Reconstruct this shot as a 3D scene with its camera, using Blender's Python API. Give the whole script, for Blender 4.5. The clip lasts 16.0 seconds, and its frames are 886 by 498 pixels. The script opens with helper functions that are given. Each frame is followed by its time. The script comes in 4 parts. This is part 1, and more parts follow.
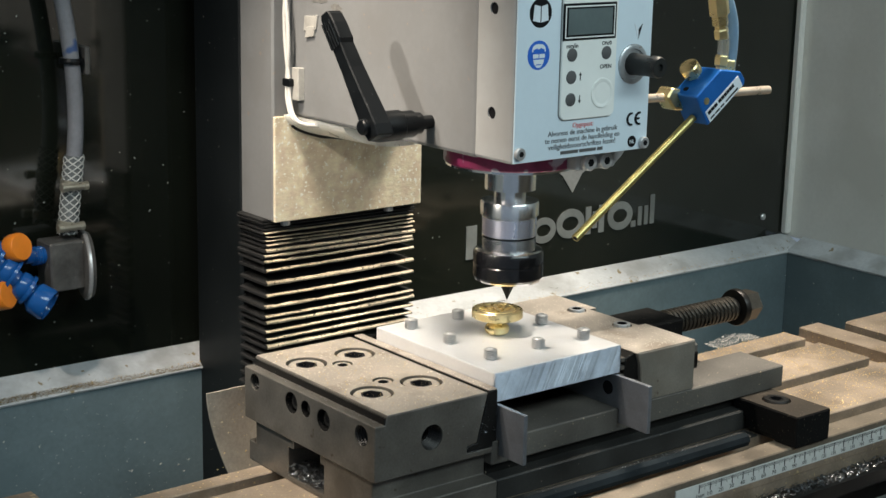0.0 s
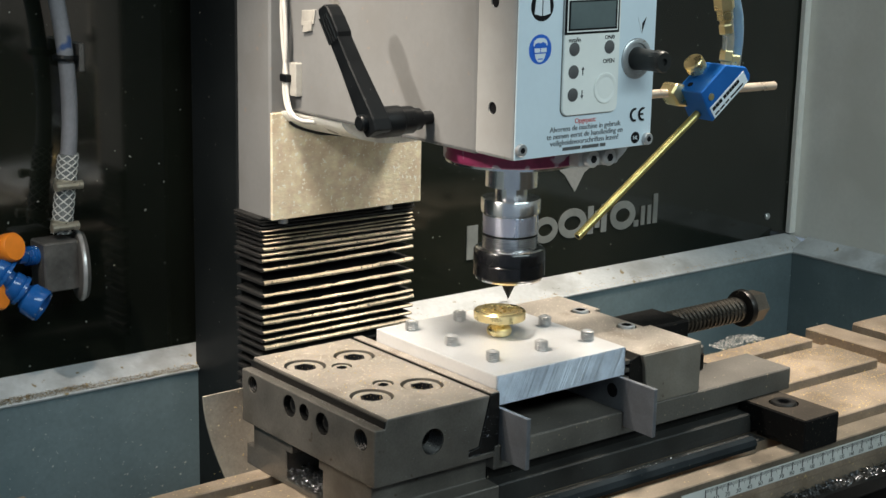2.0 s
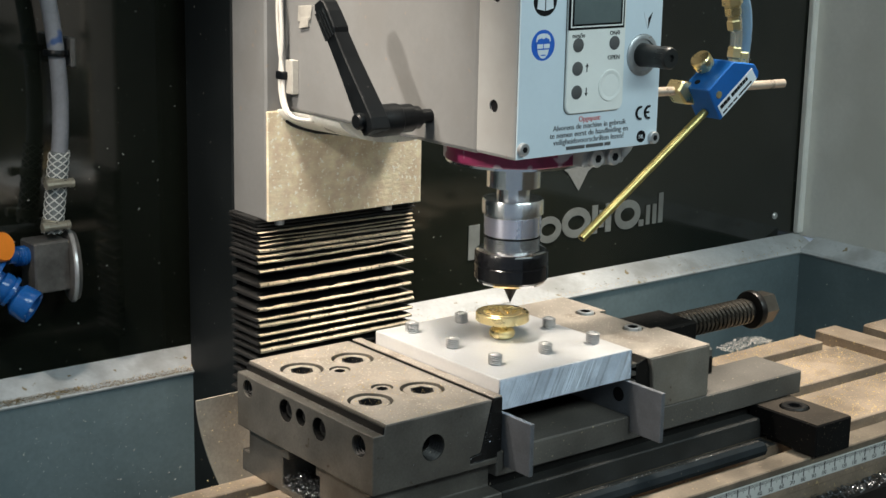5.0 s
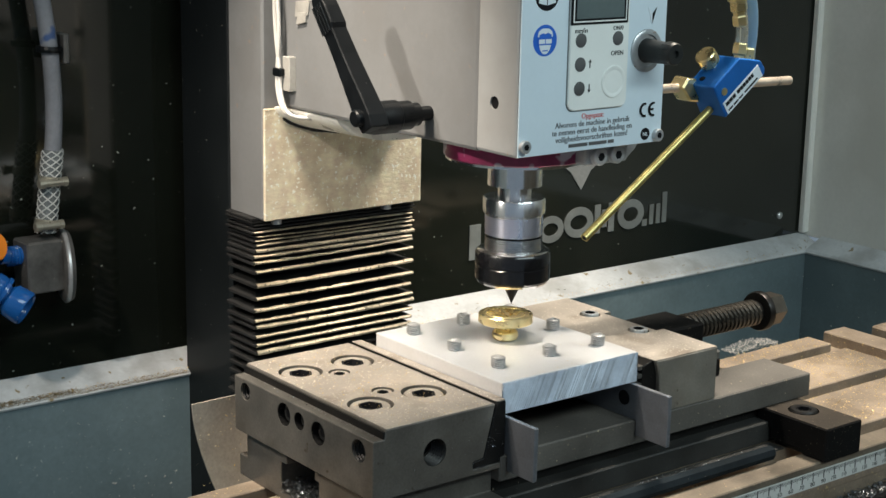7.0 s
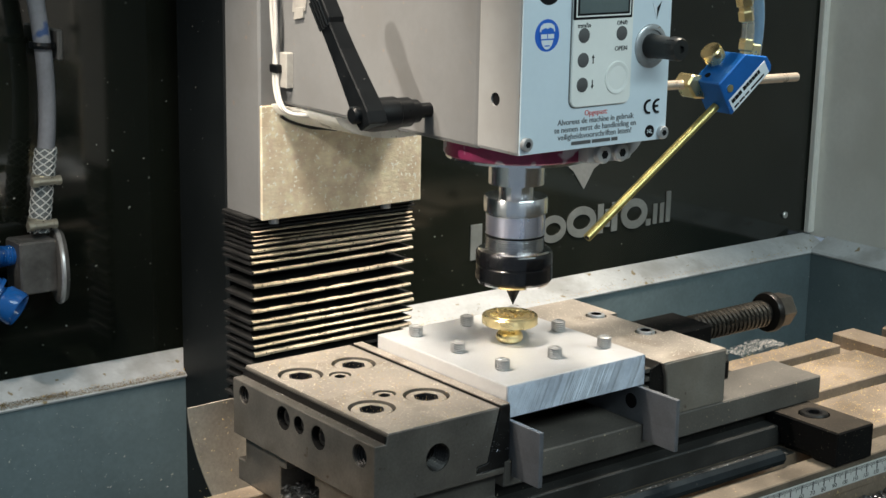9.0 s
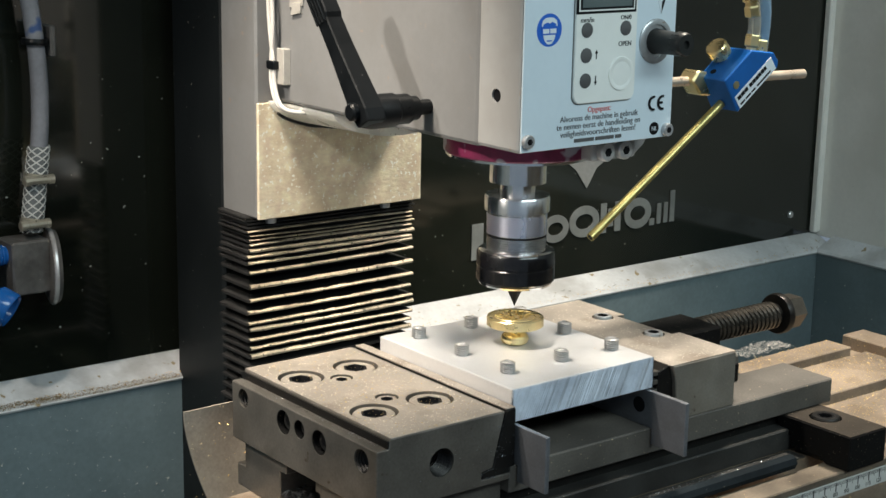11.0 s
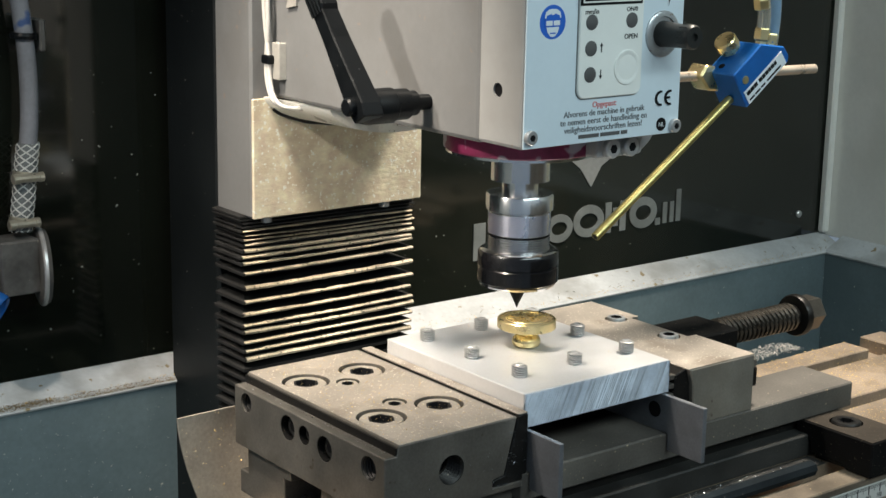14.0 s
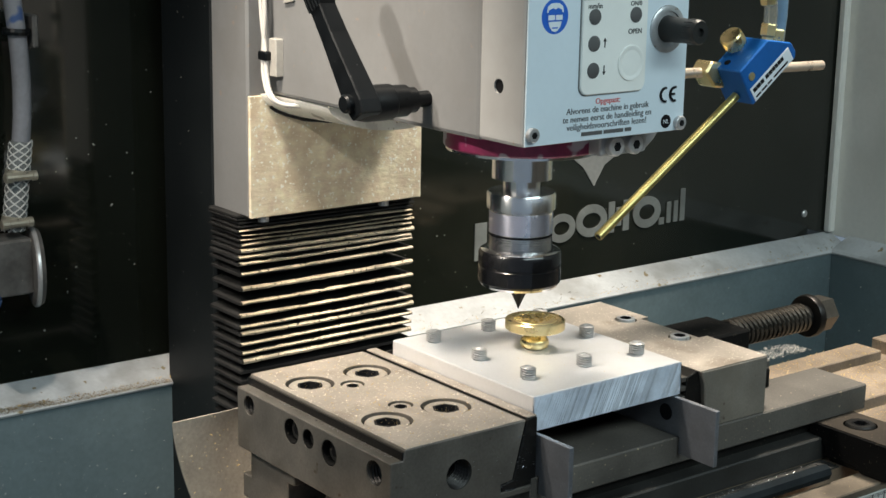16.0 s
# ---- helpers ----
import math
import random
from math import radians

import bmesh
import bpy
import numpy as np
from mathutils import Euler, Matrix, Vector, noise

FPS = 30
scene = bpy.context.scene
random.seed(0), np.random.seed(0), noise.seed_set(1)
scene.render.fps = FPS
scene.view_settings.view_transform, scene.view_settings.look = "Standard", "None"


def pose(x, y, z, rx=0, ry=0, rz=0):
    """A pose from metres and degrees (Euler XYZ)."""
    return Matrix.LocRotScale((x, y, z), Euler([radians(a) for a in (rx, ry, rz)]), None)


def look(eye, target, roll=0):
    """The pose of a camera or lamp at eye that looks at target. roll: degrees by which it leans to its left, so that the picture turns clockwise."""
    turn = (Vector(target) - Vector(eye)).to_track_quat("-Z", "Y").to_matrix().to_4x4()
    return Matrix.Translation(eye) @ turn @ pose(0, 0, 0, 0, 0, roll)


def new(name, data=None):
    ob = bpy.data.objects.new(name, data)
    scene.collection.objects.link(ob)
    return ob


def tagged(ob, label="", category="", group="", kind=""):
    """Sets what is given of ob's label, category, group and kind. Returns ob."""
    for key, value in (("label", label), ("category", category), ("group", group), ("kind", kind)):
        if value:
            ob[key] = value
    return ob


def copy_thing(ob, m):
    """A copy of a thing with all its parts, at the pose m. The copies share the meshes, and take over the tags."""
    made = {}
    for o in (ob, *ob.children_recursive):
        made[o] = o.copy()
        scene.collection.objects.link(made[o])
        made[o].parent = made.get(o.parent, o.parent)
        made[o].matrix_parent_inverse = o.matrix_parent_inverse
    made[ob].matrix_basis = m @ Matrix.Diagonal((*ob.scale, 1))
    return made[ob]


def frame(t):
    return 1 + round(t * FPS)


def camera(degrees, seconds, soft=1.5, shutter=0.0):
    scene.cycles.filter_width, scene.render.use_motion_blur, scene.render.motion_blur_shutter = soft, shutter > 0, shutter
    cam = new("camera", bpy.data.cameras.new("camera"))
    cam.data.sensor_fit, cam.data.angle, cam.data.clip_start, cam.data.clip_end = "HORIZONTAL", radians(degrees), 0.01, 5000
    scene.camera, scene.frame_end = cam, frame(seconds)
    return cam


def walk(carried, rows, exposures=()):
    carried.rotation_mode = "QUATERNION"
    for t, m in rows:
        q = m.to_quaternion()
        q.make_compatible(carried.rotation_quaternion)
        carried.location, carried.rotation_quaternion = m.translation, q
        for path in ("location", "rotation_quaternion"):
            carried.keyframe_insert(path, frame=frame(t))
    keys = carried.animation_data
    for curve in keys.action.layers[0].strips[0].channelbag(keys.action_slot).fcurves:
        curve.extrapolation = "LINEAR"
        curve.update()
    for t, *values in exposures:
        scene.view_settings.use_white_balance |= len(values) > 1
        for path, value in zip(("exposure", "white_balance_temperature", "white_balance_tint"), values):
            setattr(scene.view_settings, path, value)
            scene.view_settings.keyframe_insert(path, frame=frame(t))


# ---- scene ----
# ---- camera ----
cam = camera(31.29, 16.0)
walk(cam, [
    (0, look((-0.6409, -0.7389, 0.3557), (-0.0351, 0.0226, 0.1252), 1.187)),
    (2, look((-0.6290, -0.7260, 0.3515), (-0.0242, 0.0362, 0.1210), 1.170)),
    (4, look((-0.6168, -0.7128, 0.3472), (-0.0131, 0.0504, 0.1167), 1.152)),
    (6, look((-0.6043, -0.6992, 0.3427), (-0.0017, 0.0649, 0.1123), 1.133)),
    (8, look((-0.5917, -0.6854, 0.3381), (0.0098, 0.0796, 0.1078), 1.113)),
    (10, look((-0.5790, -0.6716, 0.3335), (0.0212, 0.0944, 0.1033), 1.092)),
    (12, look((-0.5666, -0.6579, 0.3289), (0.0325, 0.1090, 0.0989), 1.070)),
    (14, look((-0.5543, -0.6445, 0.3245), (0.0435, 0.1235, 0.0946), 1.047)),
    (16, look((-0.5424, -0.6315, 0.3203), (0.0541, 0.1375, 0.0904), 1.024)),
])

# ---- light ----
world = bpy.data.worlds.new("workshop_air")
scene.world = world
world.use_nodes = True
world.node_tree.nodes["Background"].inputs[0].default_value = (0.66, 0.82, 1.0, 1)
world.node_tree.nodes["Background"].inputs[1].default_value = 0.28
scene.view_settings.exposure = -0.06


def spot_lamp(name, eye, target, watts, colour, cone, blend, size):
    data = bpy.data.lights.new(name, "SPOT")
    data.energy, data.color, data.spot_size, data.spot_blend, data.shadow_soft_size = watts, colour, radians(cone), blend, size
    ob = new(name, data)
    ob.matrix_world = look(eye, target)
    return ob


def area_lamp(name, eye, target, watts, colour, wide, high):
    data = bpy.data.lights.new(name, "AREA")
    data.energy, data.color, data.shape, data.size, data.size_y = watts, colour, "RECTANGLE", wide, high
    ob = new(name, data)
    ob.matrix_world = look(eye, target)
    return ob


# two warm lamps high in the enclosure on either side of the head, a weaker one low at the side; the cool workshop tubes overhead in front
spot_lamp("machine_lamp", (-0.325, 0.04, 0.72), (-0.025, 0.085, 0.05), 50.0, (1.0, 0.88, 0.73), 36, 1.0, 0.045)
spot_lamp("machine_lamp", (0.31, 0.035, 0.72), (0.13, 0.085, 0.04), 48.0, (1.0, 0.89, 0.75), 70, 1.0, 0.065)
spot_lamp("side_lamp", (-0.465, 0.035, 0.443), (-0.09, 0.10, 0.10), 9.5, (1.0, 0.92, 0.82), 66, 1.0, 0.013)
area_lamp("workshop_tube", (0.15, -1.6, 1.3), (0.3, 0.0, 0.1), 22.0, (0.80, 0.97, 0.98), 1.8, 0.35)

# ---- materials ----


def mat(name, colour, rough=0.5, metal=0.0, var=0.15, big=30.0, grain=500.0, bump=0.08, spot=None, spot_at=0.62, spot_scale=300.0, rvar=0.12, coat=0.0, stretch=None, turn=None, spec=0.5, smear=None, smear_scale=28.0, lathe_lines=0.0):
    """A surface with slow stains, fine grain, optional specks of a second colour and a little relief."""
    m = bpy.data.materials.new(name)
    m.use_nodes = True
    nt = m.node_tree
    bsdf = nt.nodes["Principled BSDF"]
    link = nt.links.new
    tc = nt.nodes.new("ShaderNodeTexCoord")
    mp = nt.nodes.new("ShaderNodeMapping")
    link(tc.outputs["Object"], mp.inputs[0])
    if stretch:
        mp.inputs["Scale"].default_value = stretch
    if turn:
        pre = nt.nodes.new("ShaderNodeMapping")
        pre.inputs["Rotation"].default_value = [radians(d) for d in turn]
        link(tc.outputs["Object"], pre.inputs[0])
        link(pre.outputs[0], mp.inputs[0])

    def noise_tex(scale, detail, plain=False):
        n = nt.nodes.new("ShaderNodeTexNoise")
        n.inputs["Scale"].default_value, n.inputs["Detail"].default_value = scale, detail
        link(tc.outputs["Object"] if plain else mp.outputs[0], n.inputs["Vector"])
        return n.outputs["Fac"]

    def ramp(fac, a, b, ca, cb):
        r = nt.nodes.new("ShaderNodeValToRGB")
        r.color_ramp.elements[0].position, r.color_ramp.elements[1].position = a, b
        r.color_ramp.elements[0].color, r.color_ramp.elements[1].color = (*ca, 1), (*cb, 1)
        link(fac, r.inputs[0])
        return r.outputs[0]

    slow, fine = noise_tex(big, 4.0, True), noise_tex(grain, 3.0)
    lo = tuple(c * (1 - var) for c in colour)
    hi = tuple(min(1.0, c * (1 + var)) for c in colour)
    base = ramp(slow, 0.3, 0.7, lo, hi)
    mix = nt.nodes.new("ShaderNodeMix")
    mix.data_type, mix.blend_type = "RGBA", "MULTIPLY"
    mix.inputs[0].default_value = 1.0
    link(base, mix.inputs[6])
    link(ramp(fine, 0.25, 0.75, (1 - var * 0.8,) * 3, (1.0,) * 3), mix.inputs[7])
    out = mix.outputs[2]
    if smear:
        # soft oily or grimy patches with ragged outlines
        m3 = nt.nodes.new("ShaderNodeMix")
        m3.data_type = "RGBA"
        link(ramp(noise_tex(smear_scale, 7.0, True), 0.50, 0.66, (0, 0, 0), (0.75, 0.75, 0.75)), m3.inputs[0])
        link(out, m3.inputs[6])
        m3.inputs[7].default_value = (*smear, 1)
        out = m3.outputs[2]
    if spot:
        sp = ramp(noise_tex(spot_scale, 2.0, True), spot_at, spot_at + 0.05, (0, 0, 0), (1, 1, 1))
        m2 = nt.nodes.new("ShaderNodeMix")
        m2.data_type = "RGBA"
        link(sp, m2.inputs[0])
        link(out, m2.inputs[6])
        m2.inputs[7].default_value = (*spot, 1)
        out = m2.outputs[2]
    link(out, bsdf.inputs["Base Color"])
    link(ramp(slow, 0.25, 0.75, (max(0.02, rough - rvar),) * 3, (min(1, rough + rvar),) * 3), bsdf.inputs["Roughness"])
    bsdf.inputs["Metallic"].default_value = metal
    bsdf.inputs["Specular IOR Level"].default_value = spec
    bsdf.inputs["Coat Weight"].default_value = coat
    if lathe_lines:
        # turning marks run round the axis
        bsdf.inputs["Anisotropic"].default_value, bsdf.inputs["Anisotropic Rotation"].default_value = lathe_lines, 0.25
        tg = nt.nodes.new("ShaderNodeTangent")
        tg.direction_type, tg.axis = "RADIAL", "Z"
        link(tg.outputs[0], bsdf.inputs["Tangent"])
    if bump:
        b = nt.nodes.new("ShaderNodeBump")
        b.inputs["Strength"].default_value, b.inputs["Distance"].default_value = bump, 0.0006
        link(fine, b.inputs["Height"])
        link(b.outputs[0], bsdf.inputs["Normal"])
    return m


HEAD_PAINT = mat("head_paint", (0.172, 0.174, 0.175), 0.45, 0, 0.09, 12, 250, 0.08, (0.20, 0.17, 0.15), 0.69, 150, smear=(0.150, 0.149, 0.147))
COVER_PAINT = mat("cover_paint", (0.33, 0.33, 0.325), 0.4, 0, 0.05, 20, 250, 0.04, (0.3, 0.25, 0.2), 0.73, 200, smear=(0.285, 0.28, 0.27))
STICKER = mat("panel_foil", (0.66, 0.76, 0.82), 0.35, 0, 0.03, 20, 300, 0.0)
CREAM = mat("cream_plastic", (0.84, 0.86, 0.82), 0.4, 0, 0.03, 30, 300, 0.0)
LCD = mat("lcd_glass", (0.11, 0.14, 0.14), 0.12, 0, 0.08, 40, 300, 0.0)
BLACK_PLASTIC = mat("black_plastic", (0.004, 0.005, 0.006), 0.36, 0, 0.2, 60, 400, 0.05, (0.10, 0.10, 0.10), 0.73, 500, spec=0.22)
GREY_BUTTON = mat("grey_rubber", (0.09, 0.09, 0.09), 0.6, 0, 0.1, 60, 400, 0.05)
SEAM_GREY = mat("seam_shadow_grey", (0.16, 0.17, 0.17), 0.6, 0, 0.1)
KNOB_GREY = mat("dark_grey_knob_plastic", (0.022, 0.023, 0.022), 0.45, 0, 0.15, 60, 400, 0.05, spec=0.3)
WASHER_ZINC = mat("dull_zinc_washer", (0.50, 0.52, 0.53), 0.36, 0.65, 0.2, 60, 500, 0.05, (0.22, 0.15, 0.09), 0.66, 300)
CLAMP_ZINC = mat("yellowed_zinc", (0.46, 0.43, 0.35), 0.32, 0.7, 0.2, 80, 500, 0.05)
INK_AND_SHADE = mat("black_ink_and_hole_shade", (0.007, 0.007, 0.008), 0.5, 0, 0.05, spec=0.15)
PRINT_GREY = mat("worn_grey_print", (0.10, 0.105, 0.11), 0.5, 0, 0.1, spec=0.2)
RED_INK = mat("red_ink", (0.62, 0.10, 0.09), 0.5, 0, 0.05)
BLUE_INK = mat("blue_ink", (0.015, 0.12, 0.55), 0.45, 0, 0.05)
WHITE_INK = mat("white_ink", (0.7, 0.76, 0.8), 0.5, 0, 0.05)
BARE_IRON = mat("oily_bare_iron", (0.97, 0.80, 0.60), 0.40, 0.35, 0.16, 130, 420, 0.6, (1.0, 0.98, 0.88), 0.62, 420, stretch=(0.6, 1.0, 1.3), smear=(0.70, 0.57, 0.40), smear_scale=70.0)
NECK_IRON = mat("bright_bare_neck", (0.97, 0.93, 0.86), 0.32, 0.1, 0.08, 60, 700, 0.2, (0.20, 0.15, 0.09), 0.68, 200)
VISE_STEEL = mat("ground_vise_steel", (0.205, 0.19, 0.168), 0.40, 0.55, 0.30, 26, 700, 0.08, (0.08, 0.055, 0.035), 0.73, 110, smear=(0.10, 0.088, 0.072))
JAW_STEEL_LIT = mat("lit_ground_jaw_steel", (0.31, 0.285, 0.245), 0.40, 0.45, 0.22, 26, 700, 0.08, (0.10, 0.07, 0.05), 0.73, 110, smear=(0.22, 0.195, 0.16))
PARALLEL_STEEL = mat("blue_grey_ground_steel", (0.21, 0.222, 0.245), 0.36, 0.55, 0.2, 40, 700, 0.06, smear=(0.14, 0.145, 0.155))
VISE_TOP_LIT = mat("dusty_lit_vise_steel", (0.45, 0.40, 0.345), 0.42, 0.4, 0.22, 30, 700, 0.08, (1.0, 0.92, 0.76), 0.655, 800, smear=(0.20, 0.165, 0.13))
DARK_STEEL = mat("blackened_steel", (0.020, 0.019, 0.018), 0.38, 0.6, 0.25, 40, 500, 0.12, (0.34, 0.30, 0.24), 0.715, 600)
TABLE_IRON = mat("ground_table_iron", (0.36, 0.285, 0.215), 0.58, 0.3, 0.3, 22, 600, 0.12, (0.66, 0.50, 0.25), 0.66, 420, smear=(0.20, 0.15, 0.10))
TABLE_DARK = mat("dark_table_iron", (0.20, 0.165, 0.125), 0.5, 0.3, 0.3, 22, 600, 0.12, (0.5, 0.38, 0.2), 0.69, 420, smear=(0.06, 0.05, 0.038))
ALU = mat("milled_aluminium", (0.67, 0.675, 0.69), 0.36, 0.45, 0.07, 15, 600, 0.05, rvar=0.10, smear=(0.60, 0.60, 0.60))
SAWN = mat("sawn_aluminium", (0.68, 0.74, 0.82), 0.4, 0.6, 0.15, 60, 500, 0.1)
PIPE_BRASS = mat("dull_brass_pipe", (0.50, 0.43, 0.17), 0.34, 0.85, 0.15, 60, 700, 0.03)
BRASS_FACE = mat("engraved_brass", (0.42, 0.33, 0.17), 0.45, 0.8, 0.2, 300, 900, 0.5, rvar=0.1)
CARBIDE = mat("carbide", (0.02, 0.018, 0.018), 0.6, 0.0, 0.1, spec=0.3)
THREAD_STEEL = mat("worn_thread_steel", (0.11, 0.10, 0.085), 0.34, 0.8, 0.25, 60, 500, 0.05)
BLACK_OXIDE = mat("black_oxide_block", (0.006, 0.006, 0.006), 0.7, 0, 0.3, 30, 400, 0.15, (0.08, 0.07, 0.05), 0.68, 600, spec=0.1)
WORN_OXIDE = mat("worn_black_oxide", (0.040, 0.032, 0.024), 0.6, 0, 0.3, 40, 400, 0.15, (0.22, 0.17, 0.11), 0.69, 600, spec=0.2)
RAIL_STEEL = mat("dull_shaded_rail_steel", (0.115, 0.105, 0.092), 0.65, 0.15, 0.3, 26, 700, 0.08, (0.4, 0.33, 0.22), 0.70, 500)
BAR_STEEL = mat("blue_black_bar_steel", (0.014, 0.019, 0.023), 0.85, 0.0, 0.25, 40, 500, 0.1, (0.2, 0.18, 0.14), 0.73, 500, spec=0.05)
DIRT = mat("brown_swarf_dirt", (0.26, 0.19, 0.09), 0.8, 0, 0.4, 300, 900, 0.3)
PALE_CHIP = mat("pale_curled_chips", (0.50, 0.48, 0.45), 0.7, 0.0, 0.2)
DARK_CHIP = mat("oily_dark_chips", (0.16, 0.17, 0.18), 0.3, 0.8, 0.3)
BED_STEEL = mat("oily_shaded_bed_steel", (0.036, 0.036, 0.034), 0.5, 0.2, 0.35, 26, 700, 0.1, (0.3, 0.26, 0.2), 0.71, 500)
STUD_STEEL = mat("zinc_stud_steel", (0.56, 0.56, 0.56), 0.36, 0.65, 0.12, 100, 900, 0.05)
CHUCK_STEEL = mat("satin_turned_steel", (0.80, 0.80, 0.81), 0.24, 1.0, 0.06, 40, 1400, 0.03, rvar=0.04, stretch=(0.1, 0.1, 3.0), lathe_lines=0.6)
REFLECTION_BAND = mat("steel_with_painted_reflection", (0.60, 0.61, 0.72), 0.26, 0.85, 0.05, 40, 900, 0.03, lathe_lines=0.8)
CHROME = mat("turned_steel", (0.80, 0.80, 0.81), 0.16, 1.0, 0.08, 40, 1400, 0.05, rvar=0.05, stretch=(0.1, 0.1, 3.0))
BLUED = mat("black_oxide", (0.006, 0.006, 0.007), 0.22, 0.0, 0.2, 40, 500, 0.02)
BRASS = mat("brass", (0.82, 0.68, 0.36), 0.30, 0.95, 0.1, 90, 800, 0.05, rvar=0.08)
COPPER_ROD = mat("coppered_rod", (0.66, 0.55, 0.44), 0.34, 0.6, 0.1, 60, 500, 0.03)
BLUE_ANODISED = mat("blue_anodised", (0.010, 0.13, 0.46), 0.32, 0.3, 0.12, 40, 500, 0.04)
MAGENTA = mat("magenta_paint", (0.25, 0.022, 0.085), 0.45, 0, 0.3, 60, 300, 0.1, (0.42, 0.38, 0.42), 0.54, 75)
BELLOWS = mat("black_bellows_fabric", (0.010, 0.010, 0.010), 0.62, 0, 0.3, 60, 900, 0.3, (0.16, 0.13, 0.09), 0.72, 900)
FOLD_EDGE = mat("dusty_fold_edge", (0.66, 0.55, 0.40), 0.5, 0, 0.4, 60, 900, 0.4, (0.12, 0.10, 0.07), 0.605, 420)
COLUMN_PAINT = mat("dark_column_paint", (0.007, 0.009, 0.010), 0.45, 0, 0.2, 10, 400, 0.06, (0.2, 0.2, 0.18), 0.735, 260, spec=0.25)
GLASS_BLACK = mat("smoked_panel", (0.011, 0.013, 0.0095), 0.085, 0, 0.3, 6, 200, 0.0, (0.34, 0.34, 0.30), 0.71, 260, rvar=0.02, spec=0.75, smear=(0.021, 0.022, 0.017), smear_scale=4.0)
TRAY_PAINT = mat("blue_grey_paint", (0.155, 0.205, 0.222), 0.42, 0, 0.2, 9, 300, 0.06, (0.62, 0.60, 0.52), 0.715, 190, smear=(0.105, 0.145, 0.16), smear_scale=12.0)
LEDGE_PAINT = mat("worn_grey_paint", (0.60, 0.615, 0.625), 0.4, 0, 0.16, 25, 300, 0.06, (0.28, 0.22, 0.12), 0.68, 120, smear=(0.36, 0.36, 0.35))
REFLECTOR_PAINT = mat("beige_grey_paint", (0.62, 0.54, 0.44), 0.5, 0, 0.3, 7, 200, 0.03, smear=(0.20, 0.17, 0.13), smear_scale=5.0)
WALL_PAINT = mat("light_grey_paint", (0.80, 0.79, 0.74), 0.5, 0, 0.07, 6, 200, 0.03, (0.4, 0.38, 0.33), 0.75, 150, smear=(0.68, 0.67, 0.61), smear_scale=7.0)
LOGO_GREY = mat("logo_grey", (0.21, 0.22, 0.21), 0.5, 0, 0.2, 30, 300, 0.0, smear=(0.15, 0.155, 0.15))
BADGE_GREY = mat("pale_badge_print", (0.29, 0.29, 0.28), 0.5, 0, 0.2, 30, 300, 0.0)
HOSE_GREY = mat("grey_rubber_hose", (0.20, 0.205, 0.225), 0.45, 0, 0.15, 50, 400, 0.05, (0.04, 0.08, 0.2), 0.66, 50)
HOSE_CLEAR = mat("clear_braided_hose", (0.13, 0.14, 0.14), 0.22, 0, 0.2, 60, 500, 0.03)
BRAID = mat("braid_thread", (0.50, 0.50, 0.48), 0.6, 0, 0.1)
VALVE_CAST = mat("cast_valve_metal", (0.14, 0.136, 0.13), 0.5, 0.5, 0.3, 60, 300, 0.3, (0.4, 0.37, 0.3), 0.70, 260)
BLUE_PLASTIC = mat("blue_plastic", (0.010, 0.095, 0.33), 0.18, 0, 0.12, 60, 300, 0.03, (0.3, 0.4, 0.5), 0.71, 220)
ORANGE_PLASTIC = mat("orange_plastic", (0.85, 0.24, 0.02), 0.4, 0, 0.08, 60, 300, 0.03)
WHITE_CABLE = mat("white_cable", (0.56, 0.54, 0.51), 0.45, 0, 0.06, 60, 300, 0.0)
MOUNT_WHITE = mat("aged_white_plastic", (0.36, 0.345, 0.315), 0.5, 0, 0.15, 90, 500, 0.05)
SMUDGE = mat("grey_grease", (0.16, 0.155, 0.145), 0.5, 0, 0.35, 200, 700, 0.1)
RULER = mat("ruler_tape", (0.62, 0.64, 0.62), 0.4, 0, 0.08, 60, 300, 0.0)
SHEET_STEEL = mat("dusty_sheet_steel", (0.46, 0.42, 0.36), 0.45, 0.4, 0.3, 22, 500, 0.1, (0.9, 0.78, 0.52), 0.69, 380)
CHIP_STEEL = mat("bright_chips", (0.5, 0.52, 0.55), 0.25, 1, 0.2)
CHIP_BRASS = mat("brass_chips", (0.72, 0.52, 0.22), 0.42, 0.8, 0.2)
FLOOR_GREY = mat("workshop_floor_paint", (0.16, 0.14, 0.12), 0.6, 0, 0.2, 2, 60, 0.1)
TUBE_CLEAR = mat("blue_tubing", (0.30, 0.48, 0.66), 0.12, 0, 0.1, 40, 300, 0.0, coat=0.5)
AMBER_TUBE = mat("clear_tubing", (0.80, 0.78, 0.66), 0.12, 0, 0.12, 60, 300, 0.0, coat=0.5)
for see_through, share in ((TUBE_CLEAR, 0.5), (AMBER_TUBE, 0.75)):
    see_through.node_tree.nodes["Principled BSDF"].inputs["Transmission Weight"].default_value = share

# ---- mesh tools: all measures in millimetres ----
BASE = {}


def thing(name, base, label, category, group="", kind=""):
    ob = new(name)
    ob.empty_display_size = 0.01
    ob.location = [c * 0.001 for c in base]
    BASE[ob.name] = Vector(base)
    return tagged(ob, label, category, group, kind)


